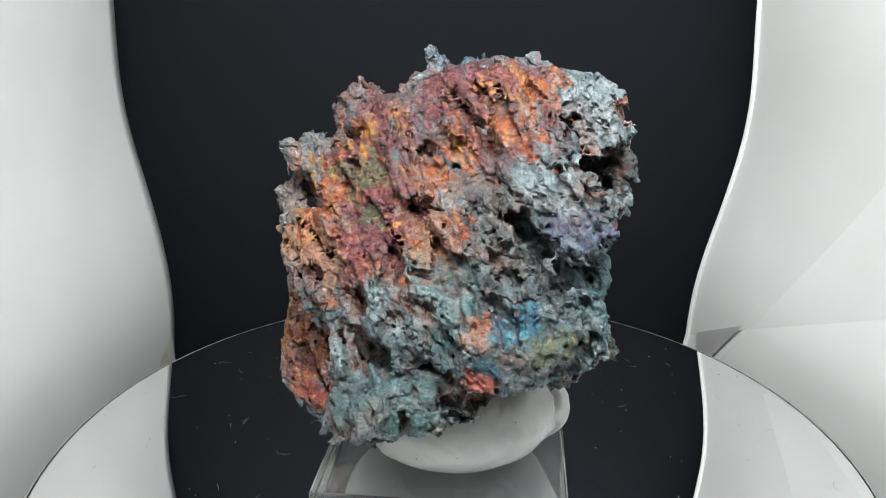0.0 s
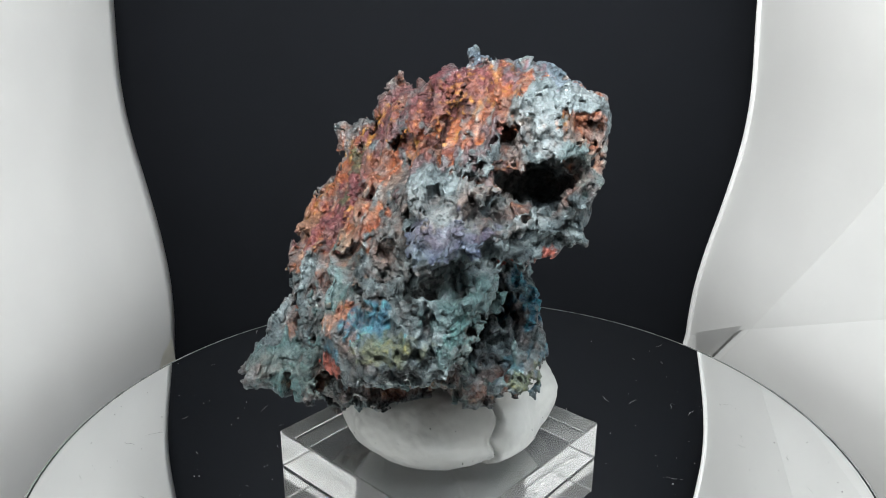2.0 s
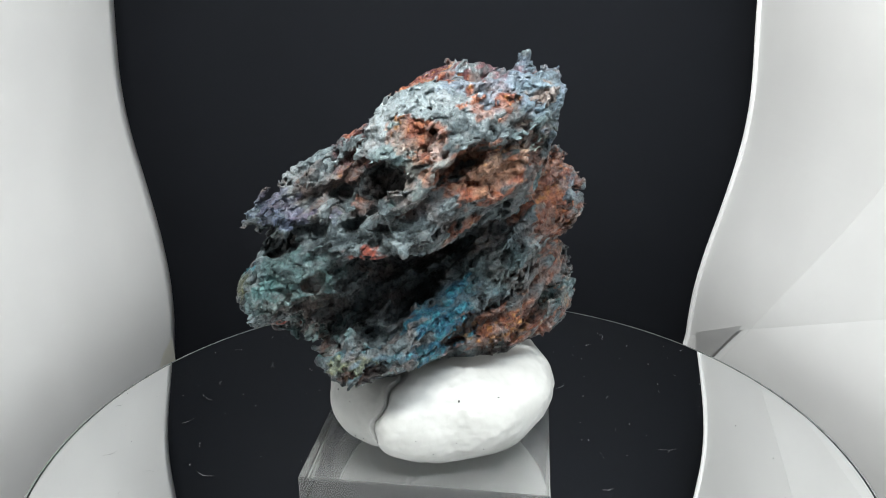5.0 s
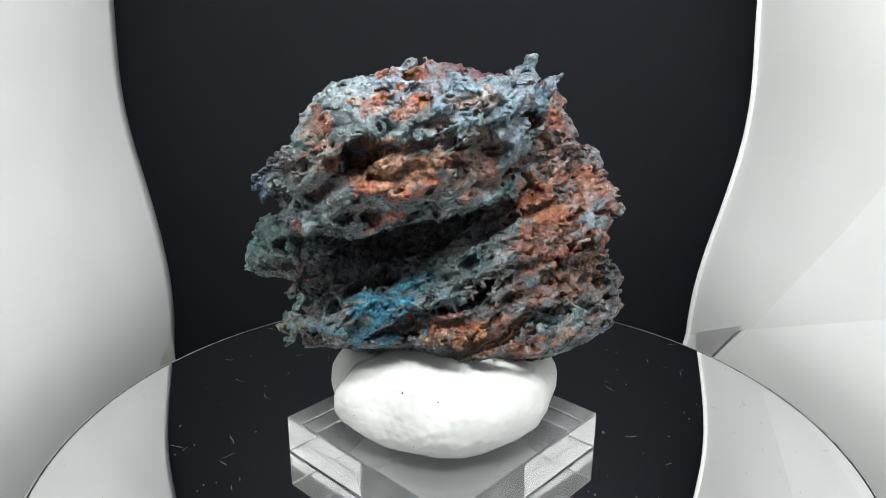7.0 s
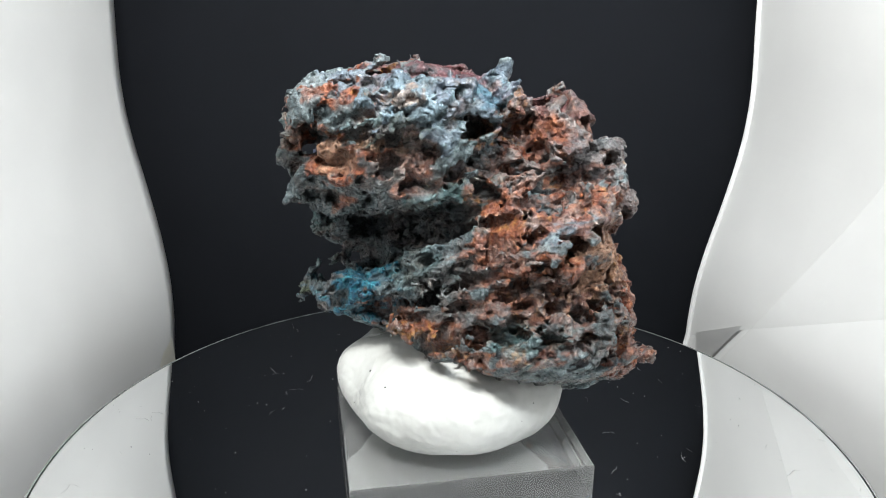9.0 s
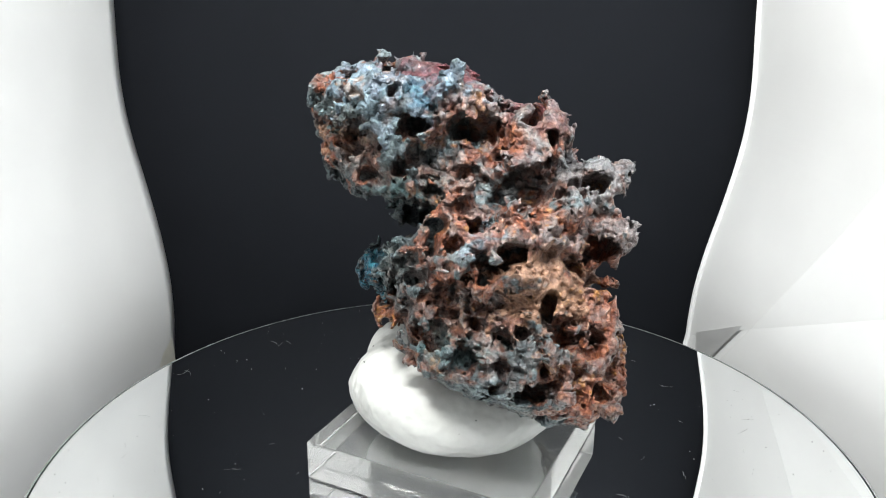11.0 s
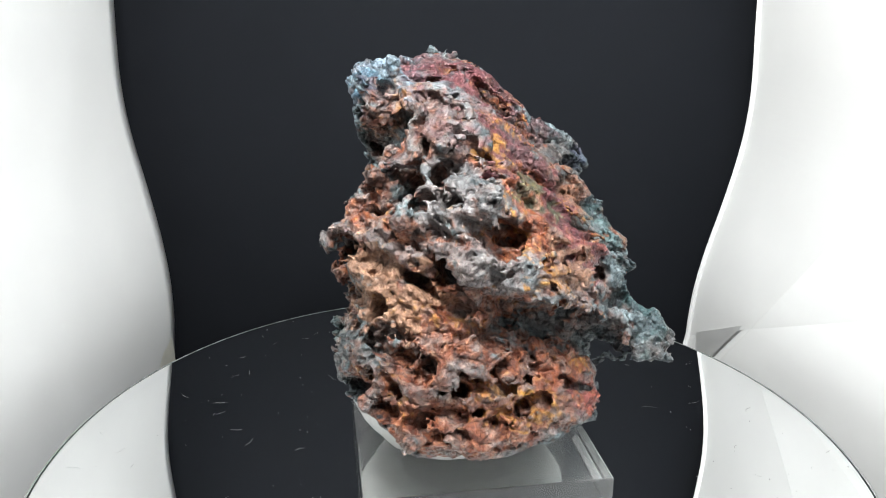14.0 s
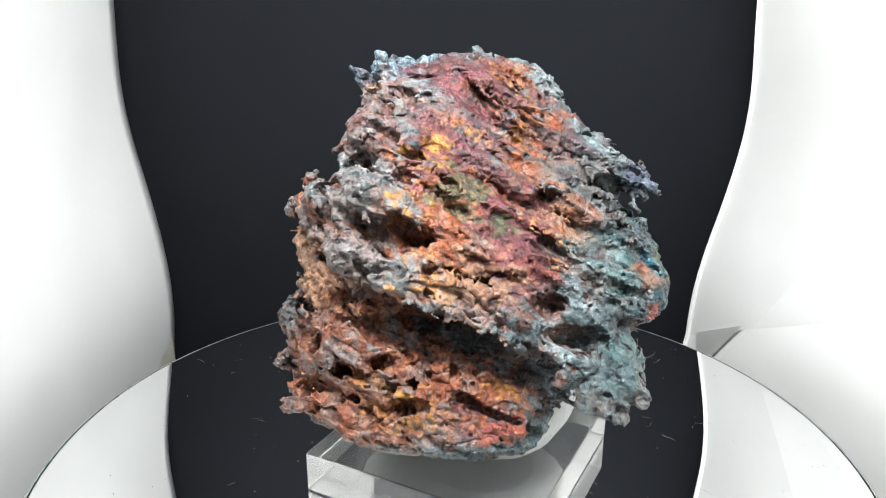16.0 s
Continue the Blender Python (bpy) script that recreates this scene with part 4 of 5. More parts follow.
# hollows of the end with the tan flakes
hollow((-19.6, 13.5, 56.2), (-11.1, 8.2, 53.5), 3.6)
hollow((-11.7, 11.4, 62.1), (-5.4, 7.5, 60.6), 2.6)
hollow((-25.5, 8.0, 46.7), (-19.9, 3.7, 44.1), 2.6)
hollow((-28.1, 2.7, 51.2), (-24.3, -0.5, 49.6), 1.8)
hollow((-22.5, 11.0, 54.7), (-19.1, 8.7, 53.5), 1.5)
hollow((-27.8, -2.5, 26.5), (-26.0, -4.2, 25.1), 1.0)
hollow((-27.8, 0.9, 30.0), (-25.9, -0.8, 28.6), 1.0)
hollow((-28.4, 5.7, 32.6), (-26.0, 3.7, 31.0), 1.2)
hollow((-29.2, 2.7, 24.9), (-27.3, 1.0, 23.4), 1.0)
hollow((-25.5, 13.0, 34.8), (-22.3, 10.8, 32.8), 1.5)
hollow((-30.0, 10.3, 24.4), (-28.1, 8.9, 22.9), 1.0)
hollow((-25.9, 15.0, 29.8), (-23.3, 13.3, 28.0), 1.2)
hollow((-27.0, 11.3, 33.5), (-24.5, 9.5, 31.9), 1.2)
hollow((-20.3, 18.3, 34.9), (-17.4, 16.6, 33.2), 1.3)
hollow((0.4, 13.9, 59.0), (-4.9, 13.3, 56.8), 2.4)
hollow((3.2, 12.5, 58.4), (-2.2, 11.8, 56.1), 2.0)
hollow((-3.3, 13.3, 67.3), (-5.7, 11.0, 66.7), 1.5)
hollow((-20.8, 16.3, 36.3), (-24.2, 12.1, 35.9), 1.5)
# hollows of the ledge over the rusty foot
hollow((-20.3, 11.4, 56.8), (-13.3, 11.4, 55.0), 2.5)
hollow((-21.3, 6.8, 57.8), (-16.3, 6.5, 56.5), 1.8)
hollow((-20.5, 0.1, 57.2), (-16.9, -0.3, 56.3), 1.3)
hollow((-26.5, 14.3, 29.2), (-24.0, 14.3, 27.8), 1.0)
hollow((-28.6, 5.9, 29.9), (-25.3, 5.7, 28.1), 1.3)
hollow((-27.9, 1.1, 31.9), (-24.6, 0.7, 30.1), 1.3)
hollow((-26.3, -3.9, 29.1), (-22.5, -4.5, 27.0), 1.5)
hollow((-28.2, -2.9, 25.8), (-25.2, -3.3, 24.0), 1.2)
hollow((-30.5, 6.7, 24.2), (-28.1, 6.6, 22.6), 1.0)
hollow((-24.4, -5.5, 31.8), (-21.4, -6.0, 30.2), 1.2)
hollow((-16.6, -19.2, 40.1), (-11.5, -20.7, 38.0), 2.0)
hollow((-6.2, -15.2, 52.2), (-2.1, -16.1, 51.1), 1.5)
hollow((-22.8, 10.7, 54.4), (-19.4, 10.7, 53.4), 1.2)
hollow((-22.0, -14.3, 41.5), (-18.7, -15.2, 40.1), 1.3)
hollow((-22.6, 17.4, 31.6), (-20.0, 17.6, 30.3), 1.0)
hollow((-27.3, 10.3, 33.8), (-24.7, 10.3, 32.5), 1.0)
hollow((-28.6, 3.6, 26.5), (-26.1, 3.3, 25.0), 1.0)
hollow((-24.9, -10.4, 26.5), (-22.2, -11.1, 24.9), 1.1)
hollow((-27.4, -7.7, 22.6), (-25.0, -8.2, 21.1), 1.0)
hollow((-26.0, 0.6, 51.7), (-22.0, -3.4, 48.5), 2.5)
hollow((-22.9, 0.2, 50.7), (-18.9, -3.8, 47.5), 2.1)
hollow((-25.5, -1.2, 39.3), (-20.2, -13.6, 33.0), 3.2)
hollow((-21.8, -1.7, 37.6), (-16.6, -14.5, 31.2), 2.7)
hollow((-20.4, -13.5, 33.1), (-8.8, -24.2, 23.0), 2.6)
hollow((-17.5, -14.2, 31.6), (-5.9, -25.1, 21.5), 2.2)
hollow((-23.9, 8.6, 41.4), (-26.9, 0.5, 41.2), 1.6)
# hollows of the ledge from the front
hollow((-26.8, 2.4, 51.9), (-23.4, -2.5, 48.0), 2.0)
hollow((-24.6, 3.6, 51.1), (-21.2, -1.5, 47.1), 1.7)
hollow((-5.5, -7.1, 59.3), (-3.6, -9.1, 57.4), 1.3)
hollow((-4.2, -15.7, 52.6), (-2.4, -18.7, 51.6), 1.5)
hollow((-15.7, -0.7, 58.6), (-16.0, -2.6, 57.3), 1.2)
hollow((-26.4, -1.3, 40.7), (-23.8, -9.4, 38.5), 2.6)
hollow((-23.6, 0.1, 39.3), (-20.9, -8.2, 37.1), 2.2)
hollow((-23.6, -9.3, 38.5), (-18.2, -17.4, 31.6), 3.0)
hollow((-20.3, -8.0, 36.8), (-14.9, -16.5, 29.8), 2.5)
hollow((-28.6, 5.3, 30.5), (-25.7, 7.0, 28.7), 1.3)
hollow((-27.2, -0.7, 32.4), (-24.4, 0.7, 30.8), 1.2)
hollow((-30.6, 5.8, 23.8), (-28.1, 7.3, 22.0), 1.2)
hollow((-22.2, -14.4, 41.3), (-19.0, -13.3, 39.8), 1.3)
hollow((-25.3, -6.7, 46.0), (-22.8, -5.6, 45.0), 1.0)
hollow((0.2, -11.3, 60.8), (2.9, -10.5, 60.2), 1.0)
hollow((-23.6, -9.4, 30.8), (-21.3, -8.4, 29.4), 1.0)
# hollows of the overhanging head
hollow((11.2, -15.3, 39.8), (0.3, -1.4, 42.2), 3.6)
hollow((13.6, -13.5, 40.9), (3.0, 0.1, 43.2), 3.1)
hollow((14.6, -17.6, 33.6), (9.7, -9.7, 38.9), 3.0)
hollow((16.1, -16.4, 34.4), (11.3, -8.5, 39.7), 2.5)
# hollows of the striped flank
hollow((8.5, -7.7, 40.9), (-0.5, 4.3, 47.9), 3.2)
hollow((9.4, -5.1, 41.8), (0.7, 6.8, 48.7), 2.7)
# hollows of the face with the blue crust
hollow((12.0, -8.2, 34.1), (7.7, -2.7, 38.1), 3.2)
hollow((14.5, -8.9, 35.2), (10.3, -3.5, 39.2), 2.7)
hollow((14.0, -20.8, 32.8), (14.4, -15.0, 33.9), 2.5)
hollow((15.5, -21.0, 33.6), (16.0, -15.3, 34.7), 2.1)
# hollows of the ledge over the rusty foot
hollow((-21.3, -1.8, 37.4), (-16.1, -14.6, 31.0), 2.7)
hollow((-22.5, -1.6, 38.0), (-17.3, -14.3, 31.6), 2.3)
# hollows of the rusty front with its slanting ribs
hollow((-2.4, -29.9, 24.9), (-0.1, -29.8, 28.4), 2.4)
hollow((-2.4, -27.6, 23.5), (-0.1, -27.5, 27.1), 2.0)
hollow((2.2, -29.5, 28.6), (13.4, -18.2, 24.2), 2.8)
hollow((2.3, -26.7, 26.9), (13.8, -15.3, 22.6), 2.4)
# hollows of the corner with upright ribs
hollow((-3.9, -24.0, 21.9), (14.6, -19.9, 26.8), 2.2)
hollow((-5.6, -22.4, 20.5), (13.2, -18.1, 25.5), 1.9)
# ribs of the rusty front with its slanting ribs
rib((8.1, -16.3, 57.5), (18.4, -25.8, 49.0), 2.3)
rib((10.3, -11.3, 62.5), (15.0, -17.0, 57.7), 1.6)
rib((-7.1, -1.1, 64.4), (-1.3, -11.3, 56.2), 1.2)
rib((-6.3, -26.1, 39.5), (0.6, -32.2, 32.8), 1.3)
rib((-17.9, -18.5, 35.1), (-12.5, -30.9, 26.8), 1.6)
rib((2.7, -24.4, 46.3), (7.1, -29.1, 41.1), 1.4)
rib((13.8, -26.3, 44.8), (19.2, -28.4, 37.6), 1.8)
# ribs of the corner with upright ribs
rib((7.3, -16.1, 57.6), (15.8, -26.6, 49.0), 3.0)
rib((14.7, -16.6, 58.1), (20.4, -23.4, 50.6), 2.2)
rib((13.7, -10.3, 64.1), (16.9, -14.9, 59.6), 1.4)
rib((15.1, -28.0, 42.0), (18.1, -29.4, 37.1), 1.5)
rib((18.6, -25.5, 43.6), (17.7, -20.3, 33.3), 2.0)
# ribs of the face with the blue crust
rib((20.6, -19.1, 46.4), (24.1, -3.0, 50.1), 1.6)
rib((19.2, -14.4, 36.2), (23.4, -14.2, 28.6), 1.5)
rib((15.6, -22.0, 30.1), (23.4, -15.4, 28.8), 1.2)
rib((23.7, -15.9, 52.6), (26.5, -6.3, 56.4), 1.2)
# ribs of the overhanging head
rib((14.3, 10.6, 65.8), (1.7, 14.5, 68.1), 2.6)
rib((18.3, 8.6, 62.7), (10.0, 14.1, 64.8), 1.5)
rib((25.6, -1.4, 56.3), (18.2, 9.4, 59.2), 1.6)
rib((15.0, -8.0, 43.2), (12.1, 8.0, 49.7), 1.8)
rib((6.3, 10.9, 41.2), (-8.0, 19.7, 47.0), 1.6)
rib((5.1, 10.5, 35.1), (-18.9, 19.8, 34.8), 1.6)
rib((25.9, -7.0, 61.1), (22.7, 3.6, 66.0), 1.4)
rib((8.8, 9.6, 29.7), (-12.0, 21.5, 30.2), 1.6)
# ribs of the striped flank
rib((19.4, 7.5, 65.3), (11.4, 1.2, 70.4), 1.2)
rib((10.6, 2.2, 70.5), (11.5, 13.2, 67.4), 1.2)
rib((14.9, 11.8, 62.2), (2.7, 15.4, 67.4), 1.4)
rib((17.6, -0.5, 46.5), (1.2, 13.1, 53.6), 1.6)
rib((0.8, 10.9, 47.3), (-10.7, 15.5, 55.1), 1.7)
rib((2.6, 12.9, 42.0), (-14.0, 20.0, 49.0), 1.5)
rib((8.2, 8.8, 33.0), (-10.0, 18.1, 39.2), 1.5)
rib((1.6, 15.4, 26.9), (-22.0, 17.6, 26.2), 1.6)
# ribs of the spongy end
rib((0.8, 15.5, 66.2), (-5.2, 13.2, 57.7), 1.4)
rib((-13.4, 11.9, 58.4), (-19.1, 9.5, 57.9), 2.0)
rib((-17.8, 16.6, 49.9), (-23.0, 9.2, 46.3), 1.8)
rib((-21.2, 6.3, 56.7), (-25.6, 4.4, 54.5), 3.0)
rib((-13.7, 15.5, 56.1), (-17.2, 18.4, 45.6), 1.5)
rib((-13.6, 19.4, 35.9), (-25.4, 11.2, 35.6), 1.5)
# ribs of the end with the tan flakes
rib((-21.6, 7.3, 55.8), (-24.7, 5.0, 54.7), 2.6)
rib((-18.2, 15.7, 50.8), (-22.7, 9.6, 46.3), 1.8)
rib((-27.2, 3.7, 48.9), (-23.9, -10.0, 40.2), 2.4)
rib((-17.5, 17.9, 37.9), (-24.1, 11.2, 37.3), 1.6)
# ribs of the ledge over the rusty foot
rib((-21.9, 10.8, 46.4), (-26.7, -1.7, 43.9), 2.6)
rib((-26.6, -1.7, 43.9), (-19.6, -15.4, 32.6), 2.8)
rib((-19.7, -15.4, 32.7), (-10.9, -25.4, 24.1), 2.6)
rib((-22.3, 7.0, 55.1), (-21.6, -1.4, 53.6), 2.6)
# ribs of the ledge from the front
rib((-22.4, 6.4, 55.4), (-27.1, 2.4, 46.0), 2.6)
rib((-27.2, 2.4, 46.1), (-23.3, -11.6, 38.8), 2.4)
rib((-23.3, -11.6, 38.8), (-17.5, -18.8, 33.3), 2.4)
rib((-10.7, -3.8, 60.4), (-5.5, -16.1, 51.2), 1.4)
# stains: the broad ones first
stain('rust', (-23, 6, 53), (7, 7, 6), 0.6)
stain('rust', (-27, 4, 44), (4, 7, 5), 0.6)
stain('rust', (-11, 10, 61), (7, 5, 5), 0.5)
stain('crimson', (3, 4, 69), (6, 5, 3), 0.6)
stain('rust', (22.5, 3.5, 57), (4, 4, 2.4), 0.9)
stain('rust', (18.5, 7.5, 57), (4, 4, 2.2), 0.9)
stain('rust', (20, 2.5, 49.5), (3, 3, 1.8), 0.7)
stain('rust', (9.5, 12, 55), (3, 3, 2), 0.6)
stain('rust', (-23.5, 13.5, 48), (5, 4, 4), 0.8)
stain('rust', (-26, 8.5, 41), (4, 4, 4), 0.8)
stain('rust', (-16, 18, 51), (4, 3, 3), 0.6)
stain('rust', (-16, 19, 48), (4, 3, 3), 0.6)
stain('rust', (-28, 9, 32), (4, 5, 5), 0.8)
stain('rust', (-7, 14, 60), (5, 4, 4), 0.6)
stain('rust', (11, 5.5, 27.5), (4, 4, 2.5), 0.7)
stain('red', (-19.5, -18.7, 23.3), (2.2, 2.2, 1.0), 0.8)
stain('rust', (-4, 19, 30), (6, 4, 3), 0.5)
stain('rust', (-8, 19, 36), (5, 3, 2.5), 0.5)
stain('rust', (-24, -4, 30), (9, 13, 7), 0.85)
stain('rust', (-25, -7, 40), (6, 8, 4.5), 0.75)
stain('rust', (-21, -7, 44), (6, 8, 6), 1.0)
stain('rust', (-12, -17, 46), (7, 6, 4.5), 1.0)
stain('rust', (-18, -8, 51), (9, 8, 7), 1.0)
stain('rust', (-9, -11, 56), (10, 7, 7), 1.0)
stain('rust', (3.5, -9.5, 63.5), (8, 7, 6), 1.0)
stain('rust', (10.8, -7, 67.5), (5, 5, 4), 1.0)
stain('rust', (-5, -19, 49.5), (7, 6, 4.5), 1.0)
stain('rust', (-15, 0.5, 60), (6, 6, 6), 0.9)
stain('rust', (-22, -11, 26), (6, 9, 7), 0.95)
stain('rust', (-27, 3, 25), (7, 8, 6), 0.8)
stain('rust', (-20, 11, 46), (7, 6, 6), 0.7)
stain('rust', (3.4, -30.5, 39.8), (3, 2.5, 1.8), 0.8)
stain('rust', (-5, 17, 51), (6, 4, 4), 0.7)
stain('rust', (-2, 16, 46), (5, 4, 3), 0.7)
stain('rust', (-5, 18, 39), (6, 4, 3), 0.6)
stain('rust', (8, 11, 29), (5, 5, 3), 0.8)
stain('rust', (24, -5, 63), (2.5, 2, 1.6), 0.8)
stain('rust', (20.7, 5, 66), (3, 2, 1.5), 0.8)
stain('rust', (25, -2, 61), (2, 2, 1.4), 0.8)
stain('rust', (-8, 12, 61), (6, 4, 4), 0.5)
stain('rust', (16, 3, 33), (2.5, 2.5, 2.5), 0.9)
stain('tan', (-22.5, 15.3, 41), (4.5, 2.6, 2.6), 0.9)
stain('tan', (-17, 17, 44.5), (3, 2, 1.5), 0.7)
stain('tan', (22, 7, 56.3), (3, 2.5, 1.6), 0.6)
stain('crimson', (-12, -14, 50), (5, 4.5, 4.5), 0.9)
stain('crimson', (-16, -4, 57), (5.5, 6, 4), 0.8)
stain('crimson', (3, -3, 69), (8, 5, 3.5), 0.8)
stain('crimson', (-8, -15, 53), (3.5, 3, 3), 0.8)
stain('crimson', (-14.5, 0.5, 63), (4, 4, 3), 0.7)
stain('crimson', (-2, -6, 64), (4, 4, 4), 0.6)
stain('gold', (-23.7, -4.8, 51.5), (2.6, 2.6, 1.0), 1.0)
stain('gold', (-16.9, -0.9, 59.3), (1.8, 2.2, 1.0), 1.0)
stain('gold', (8, -9, 67), (0.9, 3.5, 3.5), 0.9)
stain('gold', (-21, -7.4, 53), (1.0, 2.4, 2.4), 0.9)
stain('gold', (1, -12.5, 60), (0.9, 1.6, 2.0), 0.8)
stain('gold', (-27, -3, 26), (1.2, 2, 1.4), 0.8)
stain('gold', (-8, -14, 58), (0.8, 2, 2), 0.7)
stain('gold', (8.5, 10.5, 29.5), (2.5, 1.5, 1.0), 0.7)
stain('gold', (-30, 9, 30), (1.5, 2, 1.5), 0.7)
stain('gold', (-25, -9, 48), (1.4, 1.4, 0.8), 0.9)
stain('moss', (-16.4, -7.8, 55.1), (2.6, 3.8, 1.4), 0.8)
stain('moss', (-14.7, -13.1, 50), (1.8, 1.8, 1.4), 0.8)
stain('red', (20.5, -11.0, 47.5), (0.9, 0.9, 0.7), 1.0)
stain('red', (18.5, -14.5, 46.8), (0.7, 0.7, 0.6), 1.0)
stain('teal', (20.5, -24, 41), (4, 5, 4), 0.4)
stain('teal', (20.6, -17.9, 33), (3.5, 5, 3.5), 0.4)
stain('frost', (20.5, -2.8, 67), (7, 8, 6), 0.6)
stain('frost', (13.5, -20, 56), (4.5, 5, 5), 0.4)
stain('frost', (-3, -26, 43), (6, 4, 4), 0.5)
stain('frost', (-23, 9, 55), (3.5, 3.5, 3), 0.2)
stain('frost', (-27.5, 2.7, 48.5), (3, 3.5, 3), 0.1)
stain('azure', (-4.2, 14.5, 68.6), (2.6, 2.4, 1.8), 0.4)
stain('frost', (13, 13.5, 67), (4, 3, 2.5), 0.6)
stain('teal', (10, 13, 64), (9, 4, 6), 0.2)
# stains of the rusty front with its slanting ribs
stain("mauve", (-9.9, -7.0, 56.0), (3.3, 3.0, 4.3), 0.8)
stain("mauve", (-9.2, -17.2, 46.9), (4.3, 3.0, 4.3), 0.9)
stain("mauve", (-3.1, -4.3, 65.8), (3.8, 3.0, 3.8), 0.7)
stain("mauve", (3.5, -7.7, 66.3), (3.8, 3.0, 4.8), 0.7)
stain("mauve", (5.8, -15.2, 58.0), (2.9, 3.0, 3.8), 0.6)
stain("moss", (-14.2, -6.4, 54.1), (1.7, 3.0, 3.2), 0.8)
stain("moss", (-11.6, -12.4, 49.6), (1.9, 3.0, 1.7), 0.8)
stain("gold", (-13.7, -2.6, 58.9), (1.0, 3.0, 2.5), 1)
stain("gold", (-23.0, -1.3, 51.8), (1.3, 3.0, 3.6), 0.9)
stain("gold", (-0.5, -11.0, 59.1), (1.0, 3.0, 2.1), 0.9)
stain("gold", (-27.2, -3.1, 43.6), (1.1, 3.0, 1.0), 1)
stain("gold", (10.1, -6.8, 67.9), (1.1, 3.0, 2.9), 0.6)
stain("tan", (-2.6, -21.7, 46.9), (3.3, 3.0, 2.4), 0.6)
stain("tan", (-0.4, -15.8, 54.9), (3.3, 3.0, 3.3), 0.3)
stain("tan", (-3.5, -18.2, 51.4), (3.8, 3.0, 2.9), 0.3)
stain("tan", (3.1, -30.4, 39.2), (3.3, 3.0, 1.5), 0.4)
stain("tan", (4.9, -27.6, 43.6), (2.1, 3.0, 1.0), 0.4)
stain("frost", (20.5, -8.6, 66.6), (4.3, 3.0, 4.3), 0.7)
stain("frost", (10.5, -13.8, 61.0), (2.9, 3.0, 3.3), 0.6)
stain("frost", (9.6, -18.3, 56.4), (1.9, 3.0, 1.4), 0.6)
stain("frost", (-15.3, -22.6, 34.4), (1.9, 3.0, 3.3), 0.5)
stain("frost", (-4.9, -23.7, 43.5), (2.9, 3.0, 1.4), 0.6)
stain("frost", (-12.0, -21.9, 41.0), (2.9, 3.0, 2.4), 0.4)
stain("teal", (-2.4, -27.7, 40.3), (4.8, 3.0, 4.3), 0.5)
stain("teal", (-5.3, -31.6, 26.9), (2.9, 3.0, 2.9), 0.6)
stain("teal", (-12.1, -30.8, 27.6), (4.8, 3.0, 3.3), 0.3)
stain("teal", (20.4, -24.8, 40.1), (1.9, 3.0, 1.4), 0.7)
stain("violet", (18.7, -25.1, 52.2), (3.8, 3.0, 1.7), 0.4)
stain("azure", (9.3, -30.6, 39.4), (2.9, 3.0, 1.9), 0.8)
stain("moss", (11.3, -32.4, 37.5), (2.4, 3.0, 1.3), 0.7)
stain("azure", (3.5, -33.3, 35.5), (1.7, 3.0, 1.4), 0.7)
stain("red", (3.5, -33.5, 33.1), (2.1, 3.0, 1.1), 0.9)
stain("moss", (23.4, -14.6, 29.9), (2.1, 3.0, 1.0), 0.8)
# stains of the corner with upright ribs
stain("violet", (18.0, -26.0, 51.9), (6.6, 6.2, 2.1), 0.4)
stain("teal", (-5.0, -30.5, 30.1), (4.8, 4.7, 3.8), 0.4)
stain("mauve", (-11.1, -12.7, 49.7), (4.1, 4.1, 5.7), 0.7)
stain("mauve", (4.6, -7.2, 67.2), (4.1, 4.1, 4.8), 0.7)
# stains of the face with the blue crust
stain("rust", (25.1, -4.5, 63.9), (3.7, 3.6, 1.5), 0.9)
stain("rust", (23.0, 2.6, 60.2), (4.0, 4.5, 1.0), 0.9)
stain("tan", (20.9, 6.7, 58.7), (3.7, 3.6, 1.9), 0.7)
stain("rust", (9.0, -3.4, 69.7), (4.3, 5.4, 3.3), 0.9)
stain("sky", (16.2, 5.7, 68.8), (5.0, 6.5, 3.3), 0.6)
stain("sky", (6.7, 15.1, 69.0), (3.7, 3.6, 2.9), 0.6)
stain("frost", (22.4, -9.6, 64.4), (5.0, 6.5, 4.8), 0.5)
stain("teal", (26.3, -4.8, 60.6), (4.3, 5.4, 2.9), 0.3)
stain("azure", (16.2, -0.4, 34.9), (4.3, 5.4, 5.2), 1)
stain("azure", (10.1, 2.4, 24.0), (3.6, 3.2, 1.9), 0.8)
stain("azure", (21.9, -11.8, 30.1), (3.7, 3.6, 1.9), 0.4)
stain("rust", (9.1, 9.5, 29.7), (3.8, 4.1, 2.4), 0.7)
stain("red", (21.5, -10.1, 47.1), (3.1, 1.7, 1.0), 1)
stain("red", (20.4, -14.5, 46.7), (3.1, 1.5, 1.0), 1)
stain("red", (13.0, -26.4, 31.8), (3.3, 2.2, 1.0), 1)
stain("teal", (12.2, -23.2, 28.6), (5.0, 6.5, 3.8), 0.4)
stain("teal", (20.7, -22.3, 42.8), (5.0, 6.5, 3.8), 0.3)
stain("violet", (21.1, -22.8, 50.9), (4.0, 4.5, 1.1), 0.5)
stain("azure", (8.1, -31.2, 39.2), (3.3, 2.2, 1.1), 0.8)
stain("moss", (13.6, -31.7, 38.0), (3.6, 3.2, 1.7), 0.8)
